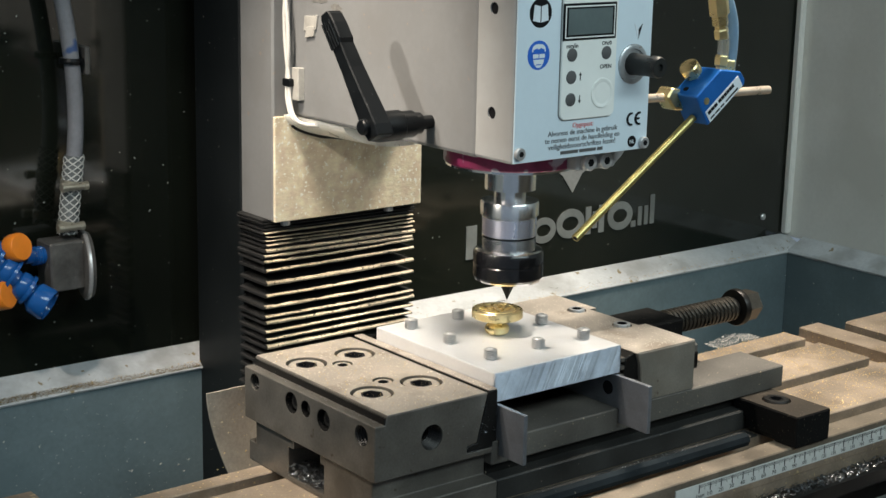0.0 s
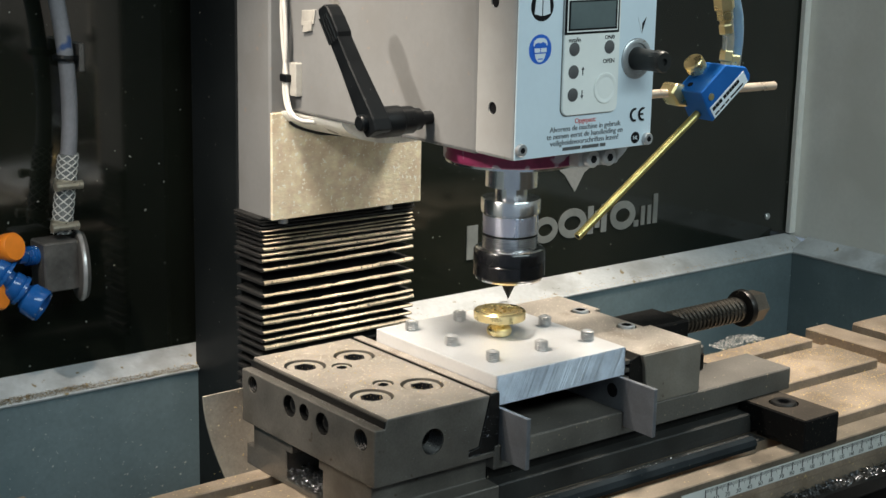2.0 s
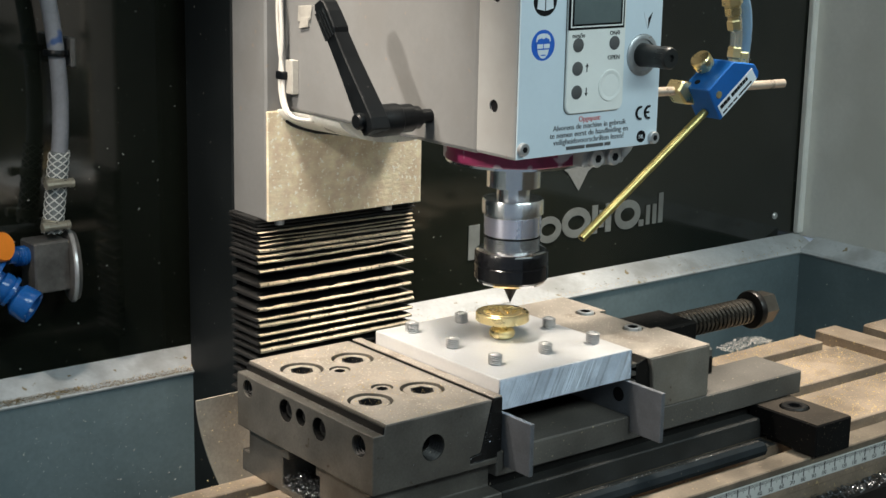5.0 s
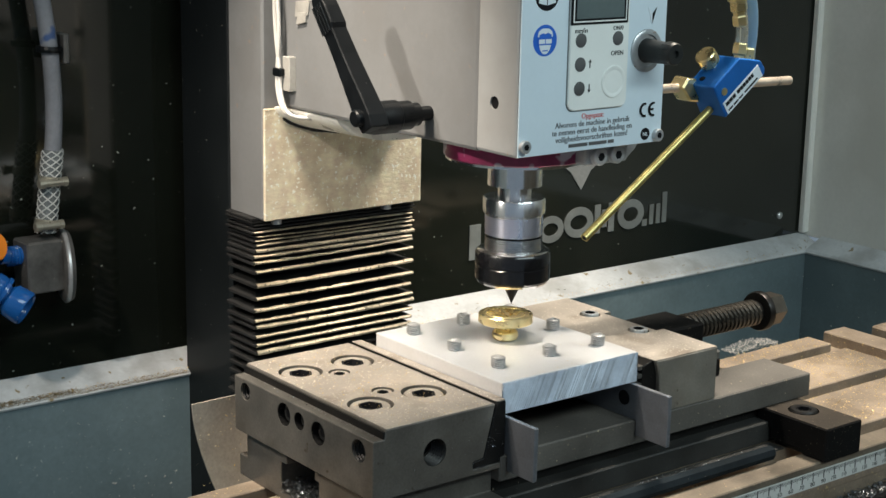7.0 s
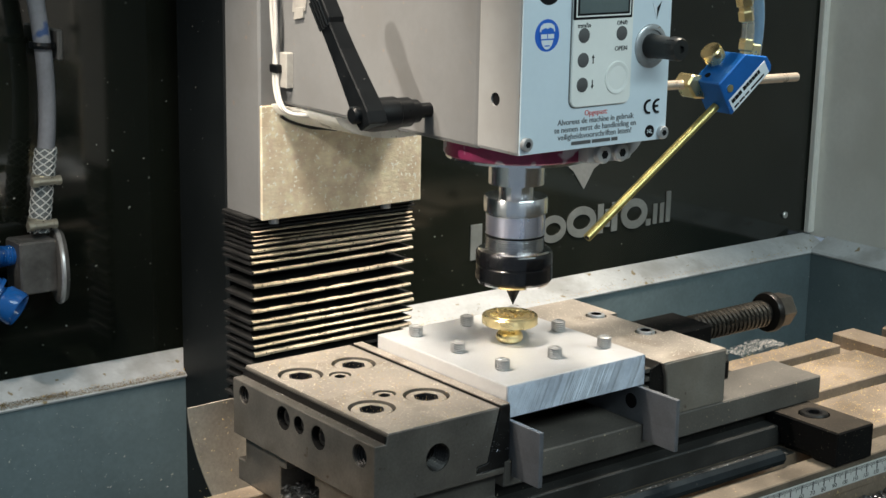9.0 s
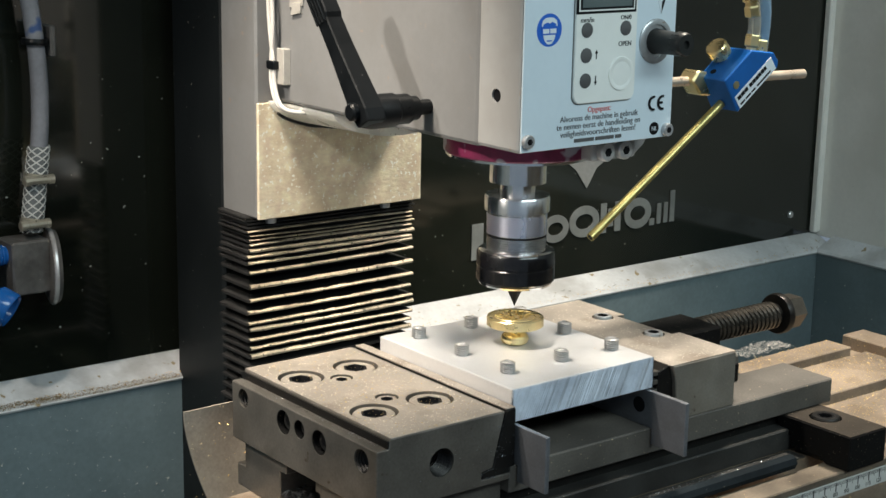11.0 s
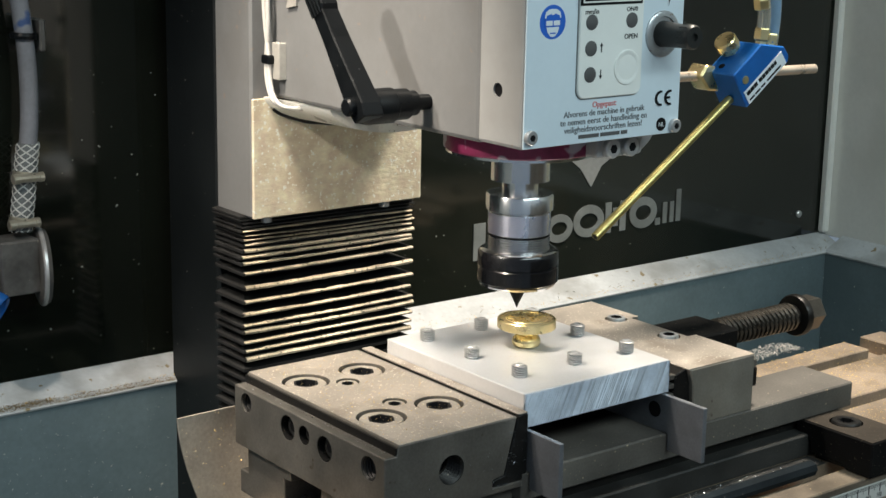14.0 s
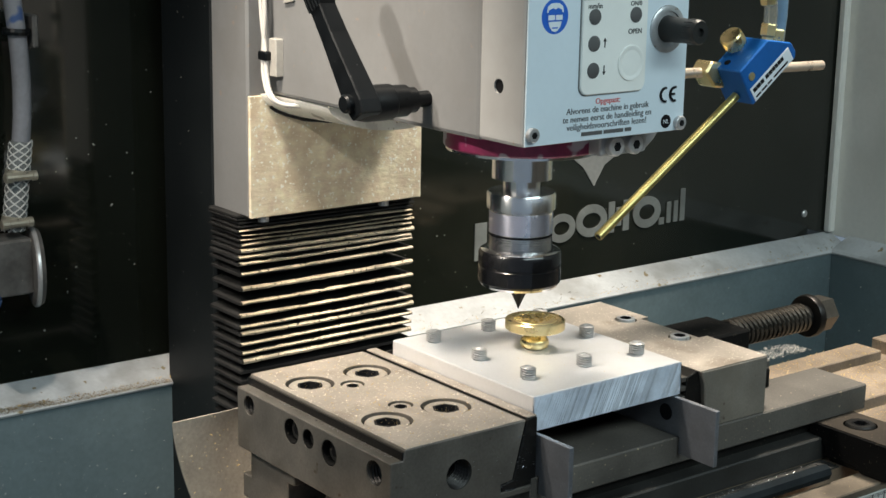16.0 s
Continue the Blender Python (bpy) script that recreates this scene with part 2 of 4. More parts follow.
def part(name, bm, material, parent, label="", smooth=False):
    """Links a bmesh, in world millimetres, as one mesh under a thing or a part."""
    base = BASE[parent.name]
    bm.transform(Matrix.Scale(0.001, 4) @ Matrix.Translation(-base))
    bmesh.ops.recalc_face_normals(bm, faces=bm.faces)
    me = bpy.data.meshes.new(name)
    bm.to_mesh(me)
    bm.free()
    me.materials.append(material)
    if smooth:
        shade(me)
    ob = new(name, me)
    ob.parent = parent
    BASE[ob.name] = base
    return tagged(ob, label)


def solo(name, bm, material, base, label, category="", group="", kind="", smooth=False):
    """A thing that is one mesh."""
    bm.transform(Matrix.Scale(0.001, 4) @ Matrix.Translation(-Vector(base)))
    bmesh.ops.recalc_face_normals(bm, faces=bm.faces)
    me = bpy.data.meshes.new(name)
    bm.to_mesh(me)
    bm.free()
    me.materials.append(material)
    if smooth:
        shade(me)
    ob = new(name, me)
    ob.location = [c * 0.001 for c in base]
    BASE[ob.name] = Vector(base)
    return tagged(ob, label, category, group, kind)


def shade(me, angle=38):
    me.polygons.foreach_set("use_smooth", [True] * len(me.polygons))
    me.set_sharp_from_angle(angle=radians(angle))


def box(bm, x0, x1, y0, y1, z0, z1, bevel=0.0, seg=1):
    tmp = bmesh.new()
    bmesh.ops.create_cube(tmp, size=1)
    tmp.transform(Matrix.Translation(((x0 + x1) / 2, (y0 + y1) / 2, (z0 + z1) / 2)) @ Matrix.Diagonal((x1 - x0, y1 - y0, z1 - z0, 1)))
    if bevel:
        bmesh.ops.bevel(tmp, geom=tmp.edges[:], offset=bevel, segments=seg, affect="EDGES", profile=0.5)
    return join(bm, tmp)


def join(bm, tmp):
    me = bpy.data.meshes.new("scratch")
    tmp.to_mesh(me)
    tmp.free()
    bm.from_mesh(me)
    bpy.data.meshes.remove(me)
    return bm


def boxed(*a, **k):
    return box(bmesh.new(), *a, **k)


def frame_of(axis):
    """A turn that carries z onto the axis."""
    return Vector(axis).normalized().to_track_quat("Z", "Y").to_matrix().to_4x4()


def lathe(bm, profile, at, axis=(0, 0, 1), seg=40):
    """Turns (radius, height) pairs round an axis through at; the ends are closed."""
    tmp = bmesh.new()
    rings = []
    for r, h in profile:
        r = max(r, 0.01)
        rings.append([tmp.verts.new((r * math.cos(2 * math.pi * i / seg), r * math.sin(2 * math.pi * i / seg), h)) for i in range(seg)])
    for a, b in zip(rings, rings[1:]):
        for i in range(seg):
            tmp.faces.new((a[i], a[(i + 1) % seg], b[(i + 1) % seg], b[i]))
    tmp.faces.new(rings[0][::-1])
    tmp.faces.new(rings[-1])
    tmp.transform(Matrix.Translation(at) @ frame_of(axis))
    return join(bm, tmp)


def hoop(profile, at, axis=(0, 0, 1), seg=36):
    """A turned ring whose outline closes on itself, open through the middle."""
    tmp = bmesh.new()
    rings = [[tmp.verts.new((r * math.cos(2 * math.pi * i / seg), r * math.sin(2 * math.pi * i / seg), h)) for i in range(seg)] for r, h in profile]
    for a, b in zip(rings, rings[1:] + rings[:1]):
        for i in range(seg):
            tmp.faces.new((a[i], a[(i + 1) % seg], b[(i + 1) % seg], b[i]))
    tmp.transform(Matrix.Translation(at) @ frame_of(axis))
    return tmp


def turned(profile, at, axis=(0, 0, 1), seg=40):
    return lathe(bmesh.new(), profile, at, axis, seg)


def prism(bm, points, axis, lo, hi, bevel=0.0):
    """A flat outline drawn across an axis ('x': points are y, z; 'y': x, z; 'z': x, y), drawn out from lo to hi."""
    tmp = bmesh.new()

    def at(p, d):
        return {"x": (d, p[0], p[1]), "y": (p[0], d, p[1]), "z": (p[0], p[1], d)}[axis]
    a = [tmp.verts.new(at(p, lo)) for p in points]
    b = [tmp.verts.new(at(p, hi)) for p in points]
    n = len(points)
    tmp.faces.new(a)
    tmp.faces.new(b[::-1])
    for i in range(n):
        tmp.faces.new((a[i], b[i], b[(i + 1) % n], a[(i + 1) % n]))
    bmesh.ops.recalc_face_normals(tmp, faces=tmp.faces)
    if bevel:
        bmesh.ops.bevel(tmp, geom=tmp.edges[:], offset=bevel, segments=1, affect="EDGES")
    return join(bm, tmp)


def drawn(*a, **k):
    return prism(bmesh.new(), *a, **k)


def smooth_line(points, n=8):
    """Points along a gliding curve through the given ones."""
    pts = [Vector(p) for p in points]
    pts = [2 * pts[0] - pts[1]] + pts + [2 * pts[-1] - pts[-2]]
    out = []
    for a, b, c, d in zip(pts, pts[1:], pts[2:], pts[3:]):
        for i in range(n):
            t = i / n
            out.append(0.5 * (2 * b + (c - a) * t + (2 * a - 5 * b + 4 * c - d) * t * t + (3 * b - a - 3 * c + d) * t ** 3))
    return out + [pts[-2]]


def tube(bm, points, r, seg=12, glide=8):
    pts = smooth_line(points, glide) if len(points) > 2 else [Vector(p) for p in points]
    tmp = bmesh.new()
    rings = []
    up = Vector((0.13, 0.31, 0.94))
    for i, p in enumerate(pts):
        d = (pts[min(i + 1, len(pts) - 1)] - pts[max(i - 1, 0)]).normalized()
        s = d.cross(up)
        if s.length < 0.05:
            s = d.cross(Vector((1, 0, 0)))
        s.normalize()
        w = s.cross(d)
        rings.append([tmp.verts.new(p + r * (math.cos(2 * math.pi * k / seg) * s + math.sin(2 * math.pi * k / seg) * w)) for k in range(seg)])
    for a, b in zip(rings, rings[1:]):
        for k in range(seg):
            tmp.faces.new((a[k], a[(k + 1) % seg], b[(k + 1) % seg], b[k]))
    tmp.faces.new(rings[0][::-1])
    tmp.faces.new(rings[-1])
    return join(bm, tmp)


def piped(*a, **k):
    return tube(bmesh.new(), *a, **k)


def helix(bm, at, axis, r, pitch, turns, wire, seg=20):
    turn = Matrix.Translation(at) @ frame_of(axis)
    pts = [turn @ Vector((r * math.cos(2 * math.pi * i / seg), r * math.sin(2 * math.pi * i / seg), pitch * i / seg)) for i in range(int(turns * seg) + 1)]
    return tube(bm, pts, wire, 6, 1)


def cut(ob, cutter):
    """Takes the cutter's solid, in world millimetres, out of a mesh."""
    cutter.transform(Matrix.Scale(0.001, 4) @ Matrix.Translation(-BASE[ob.name]))
    bmesh.ops.recalc_face_normals(cutter, faces=cutter.faces)
    me = bpy.data.meshes.new("scratch")
    cutter.to_mesh(me)
    cutter.free()
    tool = new("scratch", me)
    tool.matrix_world = ob.matrix_world if ob.parent is None else Matrix.Translation(BASE[ob.name] * 0.001)
    bpy.context.view_layer.update()
    mod = ob.modifiers.new("cut", "BOOLEAN")
    mod.operation, mod.solver, mod.object = "DIFFERENCE", "EXACT", tool
    bpy.context.view_layer.update()
    made = bpy.data.meshes.new_from_object(ob.evaluated_get(bpy.context.evaluated_depsgraph_get()))
    ob.modifiers.clear()
    made.name = ob.data.name
    ob.data = made
    bpy.data.objects.remove(tool)
    bpy.data.meshes.remove(me)
    return ob


def words(name, text, at, wide, material, parent, deep=0.15, high=None):
    """Raised lettering on a face that looks towards -y, centred at at, scaled to a width."""
    cu = bpy.data.curves.new("scratch", "FONT")
    cu.body, cu.align_x, cu.align_y, cu.extrude, cu.resolution_u = text, "CENTER", "CENTER", 0.02, 3
    ob = new("scratch", cu)
    bpy.context.view_layer.update()
    me = bpy.data.meshes.new_from_object(ob.evaluated_get(bpy.context.evaluated_depsgraph_get()))
    bpy.data.objects.remove(ob)
    bm = bmesh.new()
    bm.from_mesh(me)
    bpy.data.meshes.remove(me)
    xs = [v.co.x for v in bm.verts]
    ys = [v.co.y for v in bm.verts]
    s = wide / (max(xs) - min(xs))
    sy = high / (max(ys) - min(ys)) if high else s
    cx, cy = (max(xs) + min(xs)) / 2, (max(ys) + min(ys)) / 2
    for v in bm.verts:
        v.co = Vector((at[0] + (v.co.x - cx) * s, at[1] - (v.co.z / 0.02) * deep, at[2] + (v.co.y - cy) * sy))
    return part(name, bm, material, parent)

# ---- enclosure ----


def enclosure():
    back = solo("wall_back", boxed(-900, 651, 306.7, 318, -12, 800), GLASS_BLACK, (0, 306.7, -12), "black glossy smoked panel at the back of the enclosure", "wall", kind="structure")
    emblem(back)
    solo("wall_right", boxed(649, 662, -900, 306, -6, 800, 1), WALL_PAINT, (649, 0, -22), "light grey painted steel side wall of the enclosure", "wall", kind="structure")
    bm = drawn([(306.4, -2.5), (282, -13), (279.5, -15), (281, -17), (306.4, -17)], "x", -900, 648.6, 0.4)
    solo("ledge_back", bm, LEDGE_PAINT, (0, 290, -17), "worn grey painted ledge with swarf along the tray", "ledge", kind="structure")
    bm = drawn([(648.7, -2.5), (625, -13), (622.5, -15), (624, -17), (648.7, -17)], "y", -900, 282, 0.4)
    solo("ledge_right", bm, LEDGE_PAINT, (635, 0, -17), "worn grey painted ledge of the chip tray", "ledge", kind="structure")
    solo("tray_wall_back", boxed(-900, 632, 282, 286, -170, -16.8), TRAY_PAINT, (0, 277, -170), "blue-grey painted back wall of the chip tray", "wall", kind="structure")
    solo("tray_wall_right", boxed(625, 629, -900, 281.6, -170, -16.8), TRAY_PAINT, (620, 0, -170), "blue-grey painted side wall of the chip tray", "wall", kind="structure")
    solo("trim_corner", boxed(640, 648.5, 298, 306, -2, 800, 1.5), WALL_PAINT, (644, 300, -2), "grey corner trim of the enclosure", "trim", kind="structure")
    solo("tray_floor", boxed(-900, 629, -900, 286, -176, -170.3), TRAY_PAINT, (0, 0, -176), "blue-grey chip tray floor strewn with swarf", "tray", kind="structure")
    solo("wall_left", boxed(-915, -902, -260, 318, -176, 800), WALL_PAINT, (-905, 0, -176), "grey painted side wall of the enclosure", "wall", kind="structure")
    solo("ceiling", boxed(-915, 662, -280, 318, 800.4, 812), WALL_PAINT, (0, 0, 800), "unseen light grey sheet added overhead to cut sky light and reflections", "ceiling", kind="structure")
    # the workshop beyond the open doors, and an unseen front panel added for reflections
    solo("reflector_front", boxed(-40, 648, -436, -430, -170, 230, 2), REFLECTOR_PAINT, (300, -433, -170), "unseen beige-grey panel added in front to shape reflections and block light", "wall", kind="structure")
    solo("machine_cabinet", boxed(-900, 660, -640, 318, -940, -176.5, 4), TRAY_PAINT, (0, -160, -940), "blue-grey steel cabinet under the chip tray", "cabinet", kind="structure")
    solo("floor", boxed(-1500, 1300, -1700, 700, -960, -940.3), FLOOR_GREY, (0, 0, -950), "dark grey painted workshop floor", "floor", kind="structure")


def ring_of(x, z, rx, rz, w, a0, a1, y, n=28):
    """An open or closed flat ring that stands on the back wall."""
    bm = bmesh.new()
    rows = []
    for i in range(n + 1):
        a = radians(a0 + (a1 - a0) * i / n)
        rows.append([bm.verts.new((x + (rx - d) * math.cos(a), y + e, z + (rz - d) * math.sin(a))) for e in (0, -0.8) for d in (0, w)])
    for p, q in zip(rows, rows[1:]):
        for i, j in ((0, 1), (1, 3), (3, 2), (2, 0)):
            bm.faces.new((p[i], p[j], q[j], q[i]))
    return bm


def emblem(wall):
    """Grey company mark: plain rings, slabs and a pointed badge."""
    y = 306.4
    part("logo_slab", boxed(216, 228, y - 0.8, y, 26, 56), LOGO_GREY, wall)
    part("logo_ring", ring_of(275, 42, 14, 12, 6, 0, 360, y), LOGO_GREY, wall)
    part("logo_ring", ring_of(307, 41.5, 15, 12, 6.4, 0, 360, y), LOGO_GREY, wall)
    part("logo_ring", ring_of(340, 44, 17.5, 13.8, 7.2, 0, 360, y), LOGO_GREY, wall)
    part("logo_slab", boxed(359, 366, y - 0.8, y, 31, 57.4), LOGO_GREY, wall)
    part("logo_slab", boxed(368, 374, y - 0.8, y, 36, 52), LOGO_GREY, wall)
    part("logo_slab", boxed(376, 383, y - 0.8, y, 31, 57.4), LOGO_GREY, wall)
    part("logo_ring", ring_of(404, 44, 16.5, 13.8, 7.2, 0, 360, y), LOGO_GREY, wall)
    part("logo_slab", boxed(419, 425, y - 0.8, y, 31, 37), LOGO_GREY, wall)
    part("logo_slab", boxed(428, 433, y - 0.8, y, 31.5, 50), LOGO_GREY, wall)
    part("logo_slab", boxed(436.5, 441.5, y - 0.8, y, 31.5, 50), LOGO_GREY, wall)
    part("logo_slab", boxed(444.2, 450, y - 0.8, y, 31.5, 60), LOGO_GREY, wall)
    part("logo_badge", drawn([(300, 140), (382, 140), (382, 106), (352, 90), (341, 73), (328, 90), (306, 106)], "y", y - 0.8, y), BADGE_GREY, wall)
    part("panel_screw", turned([(3.4, 0), (3.4, 1.5), (2.4, 2.4)], (611, 306.5, 18.6), (0, -1, 0), 16), STUD_STEEL, wall)


enclosure()

# ---- mill: column, bellows, head ----
HEAD, TABLE, SADDLE = [], [], []


def cap_screw(bm_head, at, axis, r, high):
    """Socket head with a six-sided recess."""
    lathe(bm_head, [(r, 0), (r, high * 0.85), (r * 0.88, high), (r * 0.55, high)], at, axis, 24)
    return bm_head


def socket(at, axis, r):
    return turned([(r, 0), (r, 0.12)], at, axis, 6)


def column():
    ob = thing("mill_column", (0, 250, -176), "dark grey painted upright column of the milling machine", "column")
    part("casting", boxed(-63, 63, 221, 286.7, -170, 560, 2), COLUMN_PAINT, ob)
    part("foot", boxed(-62, 62, 64, 286, -170, -90, 4), COLUMN_PAINT, ob)


column()

FOLDS = [117.5, 115.6, 113.4, 111.0, 108.2, 105.4, 102.6, 99.4, 95.6, 91.6, 87.6, 81.0, 71.5, 62.6, 54.6, 47.4, 43.0, 36.2, 30.4, 25.0, 18.4, 12.0, 5.6, -1.0, -8.0, -15.0]


def bellows():
    """Each fold is a rigid leaf that rides up with the head by its share."""
    ob = thing("way_bellows", (0, 200, -20), "black folded bellows with dusty bright fold edges below the slide", "bellows")
    part("core", boxed(-56, 55, 200, 220.5, -40, 108), BELLOWS, ob)
    rng = random.Random(4)
    leaves = []
    for i, z in enumerate(FOLDS):
        lean, thick = rng.uniform(-1.3, 1.3), (0.9 if z > 100 else 1.5)
        tilt = -1.2 if z > 90 else 0.5
        pieces = []
        bm = bmesh.new()
        x0, x1 = -67 + rng.uniform(-1.2, 1.2), 65.2 + rng.uniform(-1.4, 1.4)
        # a leaf: deep slab that thins from its lips to the core
        tmp = bmesh.new()
        lips = [(x0, 184.2), (x1, 184.2), (x1, 219), (x0, 219)]
        inner = [(-57, 199), (56, 199), (56, 219.5), (-57, 219.5)]
        lo = [tmp.verts.new((x, y, z - thick + (tilt if x > 0 else 0))) for x, y in lips]
        hi = [tmp.verts.new((x, y, z + thick * 0.2 + (tilt if x > 0 else 0))) for x, y in lips]
        li = [tmp.verts.new((x, y, z - thick - 2.6 + lean * 0.4)) for x, y in inner]
        hj = [tmp.verts.new((x, y, z + thick + 1.2 + lean * 0.4)) for x, y in inner]
        for a, b in ((lo, hi), (hi, hj), (li, lo)):
            for k in range(4):
                tmp.faces.new((a[k], a[(k + 1) % 4], b[(k + 1) % 4], b[k]))
        tmp.faces.new(li)
        tmp.faces.new(hj)
        join(bm, tmp)
        leaf = part("fold", bm, BELLOWS, ob)
        if 20 < z < 110:
            edge = bmesh.new()
            tmp = bmesh.new()
            bow, body = rng.uniform(-1.0, 0.5), rng.uniform(0.65, 1.1)
            n = 22
            rows = []
            for k in range(n + 1):
                u = k / n
                x = x0 + 1 + (x1 - x0 - 2) * u
                zz = z + tilt * u + bow * math.sin(math.pi * u) + rng.uniform(-0.13, 0.13)
                t2 = thick * body * (1.0 + 0.2 * rng.uniform(-1, 1)) * (0.55 if z > 97 else 1)
                rows.append([tmp.verts.new(p) for p in ((x, 184.6, zz - t2), (x, 183.2, zz - t2 * 0.8), (x, 182.9, zz), (x, 183.6, zz + t2 * 0.7), (x, 185.5, zz + t2 * 0.8))])
            for a, b in zip(rows, rows[1:]):
                for k in range(4):
                    tmp.faces.new((a[k], a[k + 1], b[k + 1], b[k]))
            join(edge, tmp)
            part("worn_lip", edge, FOLD_EDGE, leaf, smooth=True)
        leaves.append((leaf, max(0.0, (z + 15.0) / 132.5)))
    return leaves


LEAVES = bellows()


def screw_on(parent, at, axis, r, high, material=None):
    s = part("cap_screw", cap_screw(bmesh.new(), at, axis, r, high), material or STUD_STEEL, parent, smooth=True)
    a = Vector(axis).normalized()
    part("hex_recess", socket(Vector(at) + a * (high - 0.02), axis, r * 0.5), INK_AND_SHADE, s)
    return s


def head():
    ob = thing("mill_head", (0, 0, 183), "off-white painted milling head with control panel and scuffed spindle ring", "milling head")
    HEAD.append(ob)
    body = part("head_casting", boxed(-54, 54, -29.5, 176, 193, 430, 2.5, 2), HEAD_PAINT, ob)
    cover = part("front_cover", boxed(-54.6, 54.6, -63.2, -29.2, 194, 430, 2.0, 2), COVER_PAINT, ob)
    holes = bmesh.new()
    for z in (222, 282):
        lathe(holes, [(3.6, 0), (3.6, 12)], (-60, -44.4, z), (1, 0, 0), 20)
    cut(cover, holes)
    for z in (222, 282):
        part("bolt_hole", turned([(3.55, 0), (3.55, 1)], (-53.6, -44.4, z), (1, 0, 0), 20), INK_AND_SHADE, cover)
    # neck that swells under the head where it meets the slide
    neck_bm = bmesh.new()
    rings = []
    for k in range(6):
        v = k / 5
        half, drop = 50 + 6 * v * v, 17.5 + 1.5 * v
        low = [(half * math.sin(radians(-90 + 7.5 * i)), 193 - 0.5 - drop * max(0.0, math.cos(radians(-90 + 7.5 * i))) ** 1.15) for i in range(25)]
        rings.append([neck_bm.verts.new((px, 112 + 63.2 * v, pz)) for px, pz in low])
    for a, b in zip(rings, rings[1:]):
        for i in range(24):
            neck_bm.faces.new((a[i], a[i + 1], b[i + 1], b[i]))
    neck_bm.faces.new(rings[0])
    neck_bm.faces.new(rings[-1][::-1])
    neck_bm.faces.new([r[0] for r in rings] + [r[-1] for r in rings[::-1]])
    part("neck", neck_bm, NECK_IRON, ob, "bright bare cast neck", smooth=True)
    rng = random.Random(21)
    crust = [(55 * math.sin(radians(a)), 173.4 + rng.uniform(-0.5, 0.3), 191.8 - 19 * max(0.0, math.cos(radians(a))) ** 1.15 - rng.uniform(0, 0.6)) for a in range(-66, 67, 4)]
    part("oil_crust", piped(crust, 1.1, 6, 2), DARK_STEEL, ob, "dark crust of oil and dust under the neck")
    slide = part("slide", boxed(-64, 64, 177, 219.5, 117, 430, 1.5), HEAD_PAINT, ob)
    part("slide_face", boxed(-63.9, 64.1, 174.8, 177.2, 117.2, 191.5, 0.6), BARE_IRON, slide, "oily bare machined face")
    for x in (-50, 40):
        part("slide_bolt", turned([(3.5, 0), (3.5, 4)], (x, 183, 112.8), (0, 0, 1), 12), STUD_STEEL, slide)
    panel = part("panel_foil", boxed(-53.8, 53.8, -63.9, -63.0, 194.6, 429, 0.2), STICKER, ob, "pale printed control panel")
    screw_on(panel, (50.2, -63.6, 198.5), (0, -1, 0), 3.6, 3, STUD_STEEL)
    screw_on(panel, (-50.0, -63.6, 200.4), (0, -1, 0), 3.6, 3, STUD_STEEL)
    y = -63.95
    # readout with keys
    def rounded(x0, x1, z0, z1, rad):
        """Outline of an upright plate with round lower corners."""
        low = [(x0 + rad - rad * math.cos(radians(15 * k)), z0 + rad - rad * math.sin(radians(15 * k))) for k in range(7)]
        low += [(x1 - rad + rad * math.sin(radians(15 * k)), z0 + rad - rad * math.cos(radians(15 * k))) for k in range(7)]
        return low + [(x1, z1), (x0, z1)]
    ro = part("readout", drawn(rounded(-20.4, 23.4, 217.2, 300, 4.5), "y", y - 1.6, y + 0.6, 0.5), CREAM, panel, "cream plastic digital readout")
    part("readout_seam_shade", drawn(rounded(-20.8, 23.8, 216.8, 300.5, 4.8), "y", y - 0.35, y + 0.2), SEAM_GREY, panel)
    yy = y - 1.6
    part("bezel", boxed(-20.6, 21.8, yy - 0.5, yy + 0.3, 263.6, 285.0, 0.3), BLACK_PLASTIC, ro)
    part("bezel_line", boxed(-19.2, 20.4, yy - 0.62, yy, 264.9, 283.6, 0.1), CREAM, ro)
    part("bezel_inner", boxed(-18.4, 19.6, yy - 0.72, yy, 265.7, 282.8, 0.1), BLACK_PLASTIC, ro)
    part("screen", boxed(-17.0, 18.2, yy - 0.82, yy, 266.8, 281.8, 0.1), LCD, ro)
    for x, z in ((-12.7, 255.3), (14.8, 255.3), (-12.7, 242.3), (-12.7, 229.2)):
        part("button", turned([(3.9, 0), (3.9, 0.5), (3.6, 0.65)], (x, yy + 0.2, z), (0, -1, 0), 24), GREY_BUTTON, ro, smooth=True)
    part("battery_cap", turned([(9.0, 0), (9.0, 0.5), (8.7, 0.75), (7.0, 0.75), (6.8, 0.6), (6.2, 0.6)], (12.6, yy + 0.2, 231.6), (0, -1, 0), 32), CREAM, ro, smooth=True)
    words("lettering", "mm/in", (-12.7, yy - 0.1, 260.6), 9, INK_AND_SHADE, ro)
    words("lettering", "ON/0", (14.8, yy - 0.1, 261.0), 7.5, INK_AND_SHADE, ro)
    words("lettering", "OPEN", (14.6, yy - 0.1, 247.3), 9.0, INK_AND_SHADE, ro)
    for z, d in ((242.3, 1), (229.2, -1)):
        part("arrow", drawn([(-5.8, z - 2.2 * d), (-5.2, z - 2.2 * d), (-5.2, z + 0.8 * d), (-4.5, z + 0.8 * d), (-5.5, z + 2.6 * d), (-6.5, z + 0.8 * d), (-5.8, z + 0.8 * d)], "y", yy - 0.2, yy), INK_AND_SHADE, ro)
